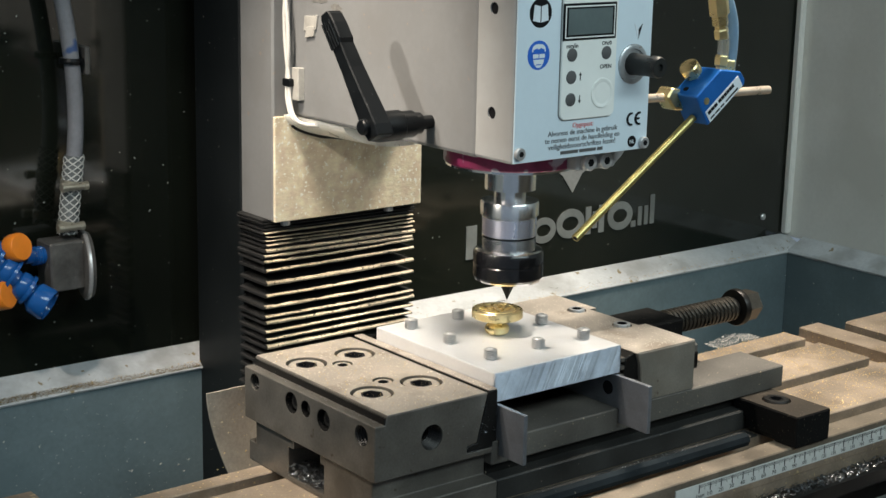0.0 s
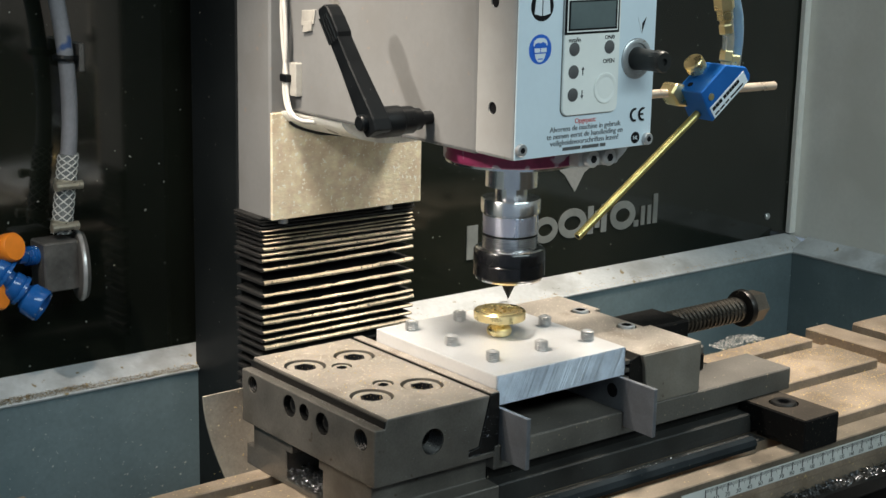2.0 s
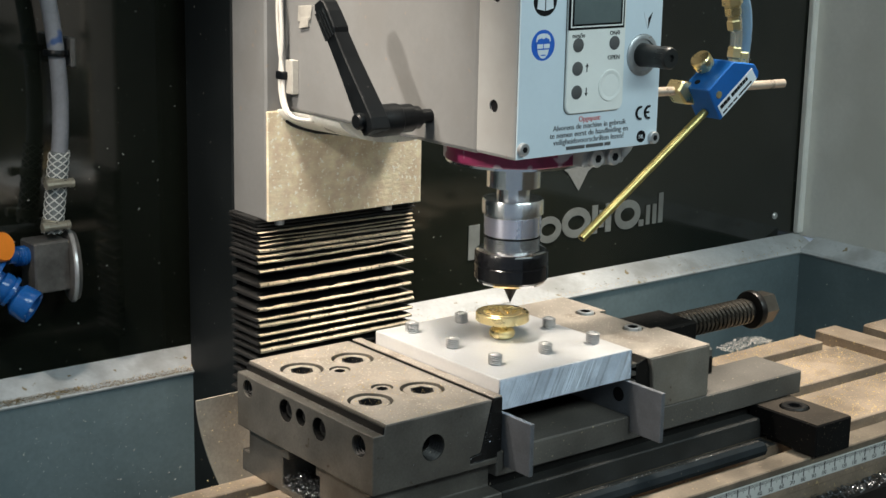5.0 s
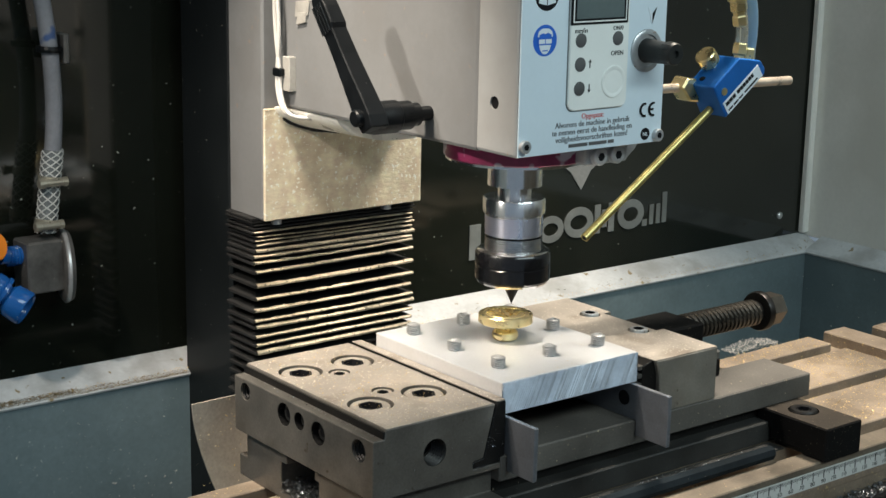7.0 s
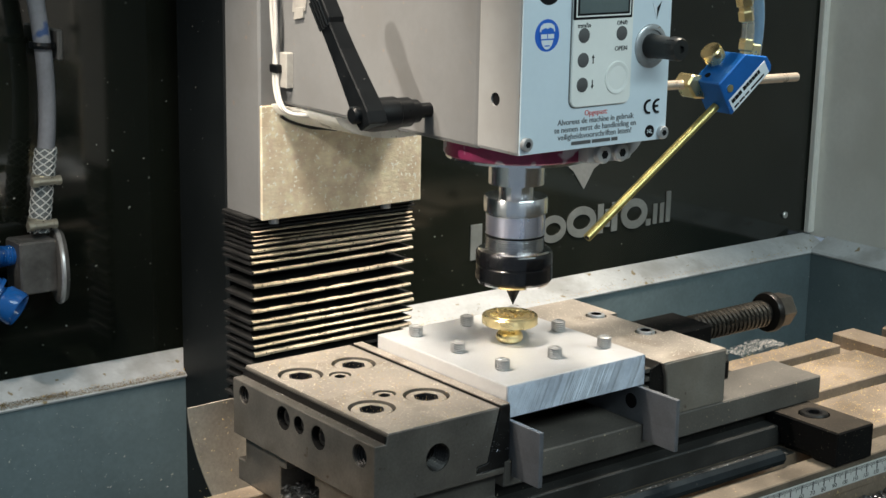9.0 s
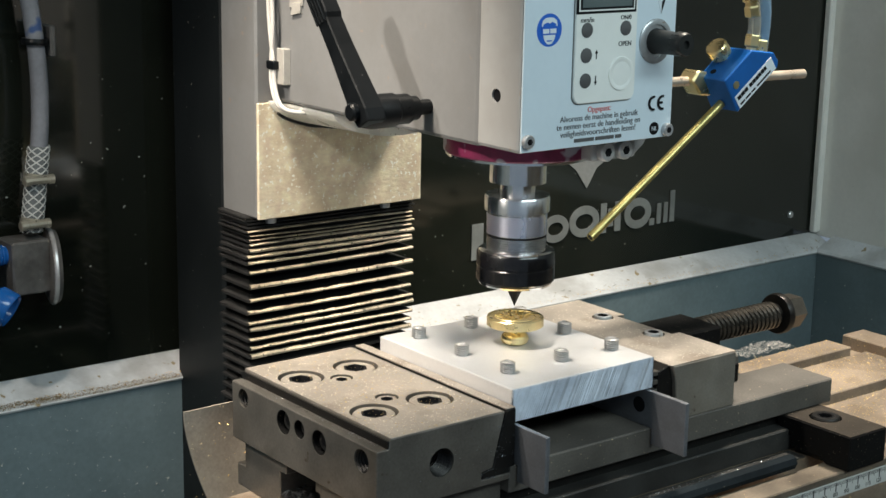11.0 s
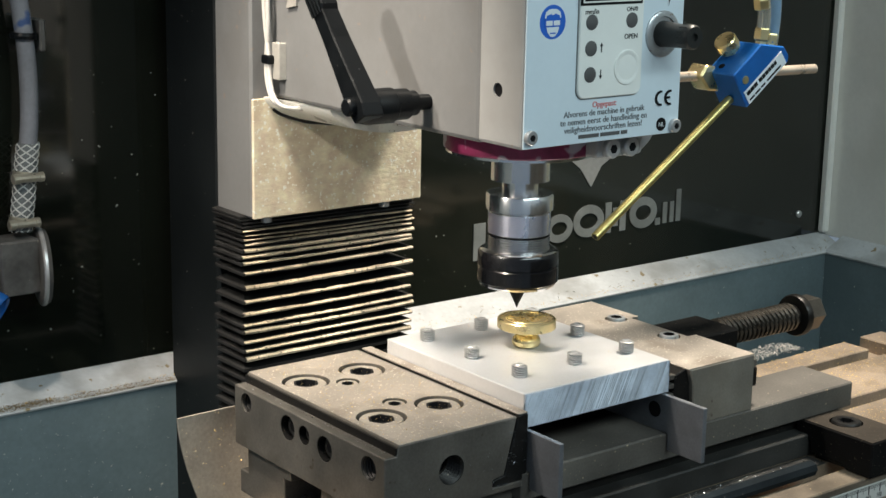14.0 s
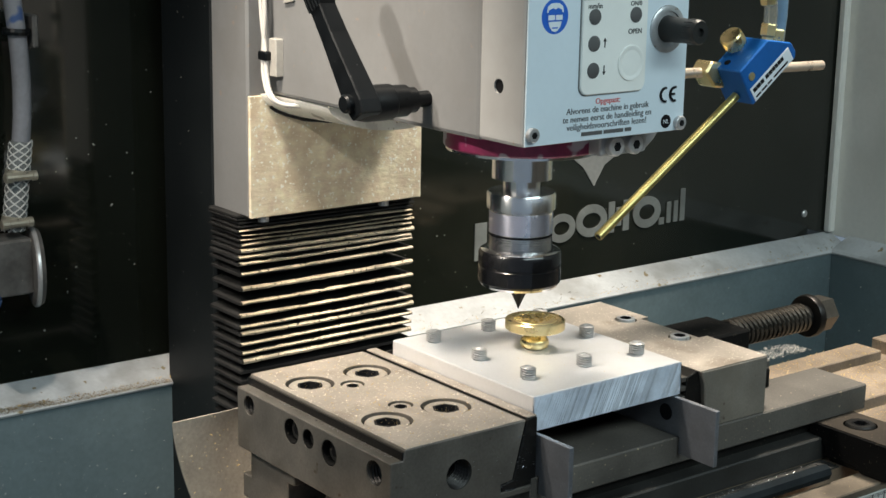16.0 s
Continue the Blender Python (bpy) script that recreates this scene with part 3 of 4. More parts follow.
    # printing on the foil
    words("red_heading", "Opgepast:", (-0.3, y - 0.05, 213.3), 16.5, RED_INK, panel)
    words("notice_line", "Alvorens de machine in gebruik", (0.2, y - 0.05, 209.3), 56, PRINT_GREY, panel)
    words("notice_line", "te nemen eerst de handleiding en", (0.0, y - 0.05, 205.3), 60, PRINT_GREY, panel)
    words("notice_line", "veiligheidsvoorschriften lezen!", (-0.3, y - 0.05, 201.4), 54, PRINT_GREY, panel)
    for a, b in ((-17.5, -3.5), (-2.5, 11), (12, 16.5)):
        part("maker_bar", boxed(a, b, y - 0.2, y, 197.0, 198.9), GREY_BUTTON, panel)
    part("approval_mark", ring_of(39.6, 213.7, 4.0, 4.0, 1.1, 80, 280, y), INK_AND_SHADE, panel)
    part("approval_mark", ring_of(46.4, 213.7, 4.0, 4.0, 1.1, 80, 280, y), INK_AND_SHADE, panel)
    part("approval_mark", boxed(43.0, 46.4, y - 0.6, y, 213.15, 214.25), INK_AND_SHADE, panel)
    spot = part("language_dot", turned([(3.5, 0), (3.5, 0.25)], (41.0, y + 0.05, 199.8), (0, -1, 0), 24), INK_AND_SHADE, panel)
    words("lettering", "NL", (41.0, y - 0.3, 199.8), 3.8, WHITE_INK, spot)
    part("dial_arrow", drawn([(38.8, 271), (42.2, 267.5), (42.2, 261.5)], "y", y - 0.2, y), WHITE_INK, panel)
    part("dial_arrow", drawn([(45.6, 271), (42.2, 267.5), (42.2, 261.5)], "y", y - 0.2, y), INK_AND_SHADE, panel)
    book = part("book_sign", turned([(8.4, 0), (8.4, 0.1)], (-36.6, y + 0.05, 280.2), (0, -1, 0), 32), INK_AND_SHADE, panel)
    part("page", drawn([(-42.5, 276), (-37.0, 274.8), (-37.0, 284), (-41.5, 285)], "y", y - 0.35, y - 0.15), WHITE_INK, book)
    part("page", drawn([(-30.7, 276), (-36.2, 274.8), (-36.2, 284), (-31.7, 285)], "y", y - 0.35, y - 0.15), WHITE_INK, book)
    eye_sign = part("goggle_sign", turned([(8.4, 0), (8.4, 0.1)], (-37.2, y + 0.05, 256.3), (0, -1, 0), 32), BLUE_INK, panel)
    outline = [(0, 6.7), (2.6, 6.5), (4.6, 5.2), (5.2, 3.2), (5.0, 0.6), (4.4, -1.2), (3.4, -4.6), (1.6, -6.6), (0, -7.0)]
    face = [(-37.2 + a, 256.0 + b) for a, b in outline] + [(-37.2 - a, 256.0 + b) for a, b in outline[-2:0:-1]]
    part("sign_shape", drawn(face, "y", y - 0.25, y - 0.05), WHITE_INK, eye_sign)
    part("sign_shape", drawn([(-41.4, 259.4), (-38.6, 260.2), (-37.2, 259.6), (-35.6, 260.4), (-33.0, 259.4), (-32.8, 257.8), (-41.6, 257.8)], "y", y - 0.32, y - 0.1), BLUE_INK, eye_sign)
    part("sign_shape", boxed(-42.4, -32.0, y - 0.34, y - 0.1, 253.9, 258.2), BLUE_INK, eye_sign)
    for x in (-39.6, -34.8):
        part("sign_shape", boxed(x - 2.1, x + 2.1, y - 0.45, y - 0.2, 254.6, 257.0, 0.1), WHITE_INK, eye_sign)
    part("sign_shape", boxed(-39.0, -35.4, y - 0.36, y - 0.1, 250.6, 251.2), BLUE_INK, eye_sign)
    # feed knob
    part("dial_washer", turned([(12, 0), (12, 0.8), (11.2, 1.4), (9.0, 1.4), (8.8, 0.6)], (38.6, y + 0.1, 247.2), (0, -1, 0), 40), WASHER_ZINC, panel, smooth=True)
    prof = [(7.0, 0), (6.5, 3)]
    knob = part("feed_knob", turned(prof + [(6.1, 16), (6.5, 17), (6.4, 22), (5.6, 23.2), (2.2, 23.2), (2.0, 21.5)], (38.6, y, 247.2), (0, -1, 0), 40), KNOB_GREY, panel, smooth=True)
    for k in range(14):
        a = 2 * math.pi * k / 14
        part("rib", boxed(38.6 + 6.2 * math.cos(a) - 0.35, 38.6 + 6.2 * math.cos(a) + 0.35, y - 21.5, y - 16, 247.2 + 6.2 * math.sin(a) - 0.35, 247.2 + 6.2 * math.sin(a) + 0.35), KNOB_GREY, knob)
    # spindle ring and its clamp lug
    part("spindle_ring", turned([(41.5, 181.8), (42.5, 182.8), (42.5, 195)], (0, 0, 0), (0, 0, 1), 64), MAGENTA, ob, "scuffed magenta ring", smooth=True)
    part("ring_lip", turned([(38, 179.8), (41.2, 180.4), (41.2, 182.2)], (0, 0, 0), (0, 0, 1), 64), CHROME, ob, smooth=True)
    lug = part("clamp_lug", boxed(9, 42, -50, -18, 182, 194, 1.5, 2), COVER_PAINT, ob, "chipped grey clamp lug")
    for x in (17.5, 31):
        screw_on(lug, (x, -49.4, 187.2), (0, -1, 0), 5.2, 4.5, STUD_STEEL)
    part("quill_lug", drawn([(42, 194), (64, 194), (58, 186), (50, 180), (45, 182)], "y", -40, -22, 0.8), COVER_PAINT, ob)
    part("spindle_nose", turned([(16.2, 164.5), (16.2, 180), (14, 182)], (0, 0, 0), (0, 0, 1), 48), CHUCK_STEEL, ob, smooth=True)
    # clamp lever with its stepped hub
    hub = part("lever_hub", turned([(4.2, 0), (4.2, 9), (6.6, 9.6), (6.6, 15), (8.2, 15.4), (8.2, 24), (9.2, 25), (9.2, 40), (8.2, 44), (5, 46)], (-53.5, 13.5, 209), (-1, 0, 0), 32), BLACK_PLASTIC, ob, "black clamp lever", smooth=True)
    part("hub_screw", turned([(4.8, 0), (4.8, 4.5), (3.8, 5.6)], (-101.5, 12.5, 210), (-1, 0, 0), 24), BLACK_PLASTIC, hub, smooth=True)
    arm = bmesh.new()
    tmp = bmesh.new()
    # the arm leans up and back; wide flat blade with a thumb bulge at the tip
    spine = [(-6.5, -8, 8.5), (-3, -2, 11.4), (1, 4, 11.2), (10, 18, 9.6), (19, 32, 8.2), (28, 46, 8.0), (29.5, 48.2, 10.6), (35.5, 57.5, 10.8), (38.5, 63, 9.0), (40, 65.5, 5.8)]
    rows = []
    for dy, dz, w in spine:
        dy, dz = dy * 0.96, dz * 0.95
        c = Vector((-97 - dz * 0.09, 12.5 + dy, 211.5 + dz))
        side = Vector((0, 0.86, -0.5)) * w * 0.62
        thick = Vector((6.2 - dz * 0.02, 0, 0))
        back = side.normalized() * min(side.length, 5.1 if dz > 20 else 9.0)
        rows.append([tmp.verts.new(p) for p in (c - side - thick, c + back - thick, c + back * 0.92 + thick, c - side * 0.92 + thick)])
    for a, b in zip(rows, rows[1:]):
        for k in range(4):
            tmp.faces.new((a[k], a[(k + 1) % 4], b[(k + 1) % 4], b[k]))
    tmp.faces.new(rows[0][::-1])
    tmp.faces.new(rows[-1])
    bmesh.ops.recalc_face_normals(tmp, faces=tmp.faces)
    sharp = [e for e in tmp.edges if abs(e.calc_face_angle(0.0)) > 0.6]
    bmesh.ops.bevel(tmp, geom=sharp, offset=0.7, segments=1, affect="EDGES")
    join(arm, tmp)
    lever = part("lever_arm", arm, BLACK_PLASTIC, hub)
    for k in range(4):
        off = Vector((0, 0.86, -0.5)) * (-4.2 + 2.6 * k)
        p0, p1 = Vector((-107.4, 38.5, 254)) + off, Vector((-108.6, 47.5, 268.5)) + off
        part("grip_rib", piped([p0, p1], 0.55, 6), BLACK_PLASTIC, lever)
    # cables, tie and stuck-on tabs
    for k in (0, 1):
        w = 1.7 if k else -1.7
        way = [(-60.5, 167 + w, 330), (-60.5, 167 - w, 292), (-60.8, 165 + w, 262), (-60.8, 163.5 + w, 240), (-60.8, 162.5 - 0.8 * w, 217), (-60.8, 161.5 - w, 204), (-60, 157 - w, 193.5), (-57, 150 - 0.6 * w, 189.6), (-48, 143, 188.6)]
        part("cable", piped(way, 1.35, 10), WHITE_CABLE, ob, smooth=True)
    part("cable_tie", boxed(-63.2, -58.6, 157.6, 166.6, 214.0, 219.5, 1.2, 2), BLACK_PLASTIC, ob)
    part("tie_mount", boxed(-59.0, -53.8, 152.5, 160.5, 205, 227, 0.4), MOUNT_WHITE, ob, "white stick-on cable mount")
    part("tape_scrap", drawn([(152, 252), (137.5, 254), (135.5, 263.5), (151, 262)], "x", -55.2, -53.8, 0.2), MOUNT_WHITE, ob, "scrap of white tape")
    part("tape_scrap", drawn([(150, 247.5), (139.5, 249.5), (138.5, 256), (148, 255)], "x", -55.7, -53.8, 0.2), MOUNT_WHITE, ob)
    # grease smudges round the lever tip
    smudge = random.Random(31)
    for k in range(5):
        cy, cz = 128 + smudge.uniform(-14, 14), 271 + smudge.uniform(-5, 7)
        rim = [(cy + (5 + 3 * smudge.random()) * math.cos(0.63 * q), cz + (1.2 + 1.6 * smudge.random()) * math.sin(0.63 * q)) for q in range(10)]
        part("grease_smudge", drawn(rim, "x", -54.12 - 0.02 * k, -53.9), SMUDGE, ob)
    return ob


head()


def chuck():
    ob = thing("collet_chuck", (0, 0, 91.6), "bright steel collet chuck with black nut and pointed engraving cutter", "collet chuck")
    part("shank", turned([(10, 156), (10, 166)], (0, 0, 0), (0, 0, 1), 40), CHUCK_STEEL, ob, smooth=True)
    body = part("chuck_body", turned([(15.6, 124.59), (15.9, 124.96), (15.9, 134.42), (17.0, 134.6), (17.0, 147.21), (16.4, 147.4), (16.4, 148.14), (18.6, 148.33), (18.6, 156.3), (18.0, 157.23), (10, 157.6)], (0, 0, 0), (0, 0, 1), 64), CHUCK_STEEL, ob, smooth=True)
    part("reflection_band", hoop([(16.0, 135.16), (17.25, 135.35), (17.25, 146.47), (16.0, 146.66)], (0, 0, 0), (0, 0, 1), 64), REFLECTION_BAND, body, "steel band with a pale reflection put into its colour", smooth=True)
    part("groove", hoop([(16.0, 134.23), (17.1, 134.33), (17.1, 134.88), (16.0, 134.97)], (0, 0, 0), (0, 0, 1), 64), INK_AND_SHADE, body, smooth=True)
    for k in range(6):
        part("thread_ring", turned([(15.7, 0), (17.2, 0.5), (17.2, 0.75), (15.7, 1.25)], (0, 0, 126.5 + 1.3 * k), (0, 0, 1), 48), CHUCK_STEEL, ob, smooth=True)
    nut = part("collet_nut", turned([(15, 106.41), (20.6, 106.6), (22.4, 108.45), (22.4, 116.24), (22.15, 116.52), (22.15, 117.17), (22.4, 117.45), (22.4, 123.85), (21.4, 125.33), (17.4, 125.7)], (0, 0, 0), (0, 0, 1), 64), BLUED, ob, "glossy black collet nut", smooth=True)
    part("nut_top", turned([(17.2, 125.42), (21.3, 125.42), (19.5, 126.63), (17.2, 126.81)], (0, 0, 0), (0, 0, 1), 64), CHROME, nut, smooth=True)
    part("nut_rim", turned([(18, 105.3), (20.5, 105.67), (21.2, 106.97)], (0, 0, 0), (0, 0, 1), 64), CHROME, nut, smooth=True)
    part("collet", turned([(6.5, 104.4), (12, 104.6), (13, 106.5)], (0, 0, 0), (0, 0, 1), 40), DARK_STEEL, ob, smooth=True)
    part("cutter", turned([(0.1, 91.7), (4.1, 100.6), (4.3, 101.8), (3.6, 102.2), (3.6, 107)], (0, 0, 0), (0, 0, 1), 10), CARBIDE, ob, "dark pointed cutter")
    return ob


CHUCK = chuck()


def spray():
    """Mist nozzle on a rod at the side of the head."""
    ob = thing("mist_nozzle", (120, -5, 211), "blue anodised mist nozzle with brass pipe on a rod", "spray nozzle")
    HEAD.append(ob)
    part("rod", piped([(50, 0, 214), (241, 0, 210.5)], 3.0, 20), COPPER_ROD, ob, smooth=True)
    part("rod_clamp", drawn([(131, 213), (136, 219.5), (151, 217), (151, 203), (139, 204)], "y", -6.5, 6.5, 1.2), BRASS, ob, "brass clamp")
    u, v = Vector((0.80, 0, 0.60)), Vector((-0.60, 0, 0.80))
    m = Matrix.Translation((166, -13, 212)) @ Matrix(((u.x, 0, v.x, 0), (0, 1, 0, 0), (u.z, 0, v.z, 0), (0, 0, 0, 1)))

    def local(bm):
        bm.transform(m)
        return bm
    prof = [(-20.5, -6), (-19, 18), (9, 18.3), (24, 4), (24.5, -3), (22, -6)]
    block = part("block", local(drawn(prof, "y", -11, 11, 0.7)), BLUE_ANODISED, ob, "blue anodised block")
    lab = part("name_plate", local(boxed(-18, 20, -11.5, -10.9, -5.2, 4.0, 0.2)), WHITE_INK, block)
    for a, b in ((-16.5, -13.4), (-12.9, -9.8), (-9.3, -6.4), (-4.4, -1.6), (-1.1, 1.6), (2.1, 4.6), (5.1, 7.4), (7.9, 10.4), (10.9, 13)):
        part("brand_bar", local(boxed(a, b, -11.8, -11.4, 0.3, 2.7)), INK_AND_SHADE, lab)
    for a, b in ((-16.5, -12), (-11, -6), (-5, -1), (1, 15)):
        part("print_bar", local(boxed(a, b, -11.8, -11.4, -3.5, -2.4)), INK_AND_SHADE, lab)
    part("brass_plug", local(turned([(2.4, 0), (2.4, 0.8)], (-13, -10.9, 9.5), (0, -1, 0), 20)), BRASS, block)
    part("hole", local(turned([(2, 0), (2, 0.3)], (-13, 3, 18.05), (0, 0, 1), 16)), INK_AND_SHADE, block)
    part("thumb_screw", local(turned([(2.5, 0), (2.5, 4), (6.6, 4.6), (6.9, 6), (6.9, 11.5), (6.2, 12.6)], (-1, 4, 17), (-0.1, 0, 1), 22)), BRASS, ob, "knurled brass thumb screw")
    tip, root = Vector((44.4, -14, 129)), Vector((149, -14, 199.5))
    pipe = part("spray_pipe", piped([tip, root], 2.6, 20), PIPE_BRASS, ob, "long brass spray pipe", smooth=True)
    part("bore", turned([(1.7, 0), (1.7, 0.15)], tip + (tip - root).normalized() * 0.02, tip - root, 16), INK_AND_SHADE, pipe)
    for k, (dx, mat_) in enumerate(((0, AMBER_TUBE), (11, TUBE_CLEAR))):
        a = Vector((175 + dx * 0.9, -12 + k * 2, 226 - dx * 0.35))
        f = part("fitting", turned([(5.0, -4), (5.0, 3), (3.6, 3.6), (3.6, 6), (4.9, 7), (4.9, 13), (4.4, 14)], a, (0.12, 0, 1), 6), BRASS, ob, "brass hose fitting")
        if k == 0:
            pts = [a + Vector((1, 0, 8)), a + Vector((2, 0, 20)), a + Vector((0, 0, 32)), a + Vector((-3, 0, 42))]
            part("tube", piped(pts, 4.0, 16), mat_, ob, "clear tube", smooth=True)
            part("connector", turned([(4.4, 0), (5.0, 1), (5.0, 6), (4.2, 7), (4.2, 9), (5.6, 10), (5.6, 16), (7.0, 17), (7.0, 60)], a + Vector((0, 0, 25)), (-0.22, 0, 1), 6), BRASS, ob, "brass connector")
        else:
            pts = [a + Vector((1, 0, 8)), a + Vector((4, 1, 24)), a + Vector((3, 2, 42)), a + Vector((-6, 3, 62)), a + Vector((-24, 4, 86)), a + Vector((-50, 6, 120))]
            part("tube", piped(pts, 4.4, 16), mat_, ob, "blue tube", smooth=True)
    return ob


spray()


def coolant():
    """Coolant hose and valve on the back panel."""
    y = 286
    ob = thing("coolant_hose", (-170, y, 60), "grey coolant hose with braided end, valve and blue spout", "hose")
    part("hose", piped([(-178, y, 330), (-168, y, 280), (-161.5, y, 240), (-158.5, y, 205), (-158.6, y, 175), (-161, y, 148)], 5.6, 20), HOSE_GREY, ob, smooth=True)
    braid = part("braided_hose", piped([(-160.2, y, 157), (-162.5, y, 140), (-165, y, 120), (-167.5, y, 102)], 6.9, 24), HOSE_CLEAR, ob, "clear braided hose", smooth=True)
    pts = smooth_line([(-160.2, y, 157), (-162.5, y, 140), (-165, y, 120), (-167.5, y, 102)], 12)
    for s in (1, -1):
        for k in range(6):
            strand = [p + 7.0 * Vector((math.cos(s * i * 0.30 + k * math.pi / 3), math.sin(s * i * 0.30 + k * math.pi / 3), 0)) for i, p in enumerate(pts)]
            part("braid_strand", piped(strand, 0.5, 5, 1), BRAID, braid)
    for z, x in ((136.7, -163.0), (108, -166.8)):
        cl = part("hose_clamp", turned([(7.4, -3), (7.9, -2.6), (7.9, 2.6), (7.4, 3)], (x, y, z), (0.15, 0, 1), 28), CLAMP_ZINC, ob, "yellowed zinc hose clamp", smooth=True)
        part("clamp_screw", turned([(2.8, 0), (3.4, 0.5), (3.4, 4), (2.8, 4.4), (2.8, 17), (3.2, 17.3), (3.2, 20)], (x - 12, y - 9, z), (1, 0, 0.0), 12), CLAMP_ZINC, cl)
    part("pipe_clip", turned([(8.2, -2), (8.6, 0), (8.2, 2)], (-160, y, 224), (0.05, 0, 1), 24), BLACK_PLASTIC, ob)
    part("clip_foot", boxed(-152, -148, y - 6, 306.5, 214, 234, 1), VALVE_CAST, ob)
    part("valve_body", boxed(-186, -160, y - 12, y + 12, 63, 98, 1.2, 1), VALVE_CAST, ob)
    wheel = part("hand_wheel", turned([(3.5, -8), (3.5, 0), (12, 0.5), (22, 0), (24.5, 1.2), (25, 4), (23.5, 6.5), (19, 5.5), (5, 6), (4, 9)], (-159, y - 2, 77.5), (1, -0.25, 0), 40), VALVE_CAST, ob, "dull metal hand wheel", smooth=True)
    part("wheel_rim", hoop([(24.2, 1.0), (25.3, 2.0), (25.3, 3.6), (24.0, 5.0)], (-159, y - 2, 77.5), (1, -0.25, 0), 48), STUD_STEEL, wheel, "bright worn rim", smooth=True)
    part("elbow", piped([(-186, y, 88), (-200, y, 90)], 6.2, 20), BLUE_PLASTIC, ob, "blue plastic pipe", smooth=True)
    for k in range(4):
        part("pipe_rib", turned([(6.2, 0), (6.9, 0.6), (6.2, 1.2)], (-189 - k * 2, y, 88.4), (1, 0, -0.1), 24), BLUE_PLASTIC, ob)
    part("tap_knob", turned([(9.5, 0), (10, 1.5), (10, 9), (9, 10.5), (4, 10.8)], (-212, y - 6, 97.5), (0.35, -0.9, 0.25), 28), ORANGE_PLASTIC, ob, "orange tap knob", smooth=True)
    part("tap_knob", turned([(9.5, 0), (10, 1.5), (10, 9), (9, 10.5), (4, 10.8)], (-226, y - 10, 66), (0.5, -0.8, 0.25), 28), ORANGE_PLASTIC, ob, "orange tap knob", smooth=True)
    spout = [(-224, y - 2, 94), (-217, y - 7, 82), (-208, y - 12, 71), (-198, y - 17, 61)]
    sp = part("spout", piped(spout, 7.5, 20), BLUE_PLASTIC, ob, "blue jointed spout", smooth=True)
    aim = Vector((0.72, -0.35, -0.6))
    cup_aim = Vector((0.62, -0.62, -0.48))
    for p, r in zip(spout[:3], (10.5, 11.5, 10)):
        part("joint", turned([(r * 0.7, -6), (r, -4), (r * 1.04, 0), (r, 3), (r * 0.75, 6)], p, aim, 28), BLUE_PLASTIC, sp, smooth=True)
    for p, rr in zip(spout[:3], (10.9, 12.0, 10.6)):
        part("joint_rim", hoop([(rr * 0.9, -1.6), (rr * 1.06, -1.2), (rr * 1.06, 1.2), (rr * 0.9, 1.6)], Vector(p) + aim * 4.5, aim, 28), BLUE_PLASTIC, sp, smooth=True)
    cup = part("spout_cup", hoop([(8, -7), (11.5, -3), (12, 7), (11, 8.5), (9.6, 7.5), (8.6, 0), (6, -5)], spout[3], cup_aim, 32), BLUE_PLASTIC, sp, smooth=True)
    part("cup_throat", turned([(8.4, 0), (8.4, 0.4)], Vector(spout[3]) - cup_aim * 1.0, cup_aim, 24), INK_AND_SHADE, cup)


coolant()

# ---- table, vise and work ----


def milling_table():
    ob = thing("milling_table", (70, -30, -60), "ground iron milling table with T-slots, brass swarf and front scale", "machine table")
    TABLE.append(ob)
    x0, x1 = -420, 346
    lands = [(-126, -109), (-97, -43), (-30, 19)]
    for a, b in lands:
        part("table_land", boxed(x0, x1, a, b, -9, 0, 0.7), TABLE_DARK if a < -100 else TABLE_IRON, ob)
    part("table_land", drawn([(x0, 32), (x1, 32), (x1, 54.5), (-160, 46), (x0, 40)], "z", -9, 0, 0.7), TABLE_IRON, ob)
    part("end_stop", boxed(-400, -287, 62, 88, -22, 0, 1), TABLE_IRON, ob)
    part("slot_bed", boxed(x0, x1, -125.5, 40, -34, -16), TABLE_IRON, ob)
    for a, b in ((-125.5, -114), (-92, -48), (-25, 16), (36, 40)):
        part("slot_side", boxed(x0, x1 - 0.5, a, b, -17, -8.5), TABLE_IRON, ob)
    part("end_channel", boxed(x1 - 1, 368, -125, 55.5, -34, -10), TABLE_IRON, ob)
    part("end_rim", boxed(367, 392, -126, 57, -34, 0, 0.8), TABLE_IRON, ob)
    part("oily_shade_strip", boxed(-90, 138, -96.9, -84.2, -0.5, 0.3), BED_STEEL, ob, "dark oily strip along the vise with the vise's shade in its colour")
    part("apron", boxed(x0, 391, -126, -120, -20, -8.8, 0.8), TABLE_IRON, ob)
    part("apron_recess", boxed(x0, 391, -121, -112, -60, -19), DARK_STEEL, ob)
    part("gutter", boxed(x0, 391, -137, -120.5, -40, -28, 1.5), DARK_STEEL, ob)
    ruler = part("scale_tape", boxed(30, 390, -126.6, -125.8, -14.6, -4.4), RULER, ob, "white millimetre scale")
    for k in range(0, 34):
        x = 60.6 + 10 * (k - 1)
        if x > 388:
            break
        part("tick", boxed(x - 0.35, x + 0.35, -126.75, -126.4, -10.4, -5.0), INK_AND_SHADE, ruler)
        if k:
            words("numeral", str(10 * k), (x, -126.6, -12.2), 4.2, INK_AND_SHADE, ruler, 0.08, 2.6)
    words("lettering", "1mm", (52, -126.6, -12.2), 7, INK_AND_SHADE, ruler, 0.08, 2.8)
    # small divisions between the tens
    bm = bmesh.new()
    for k in range(330):
        if k % 10:
            x = 60.6 + k - 10
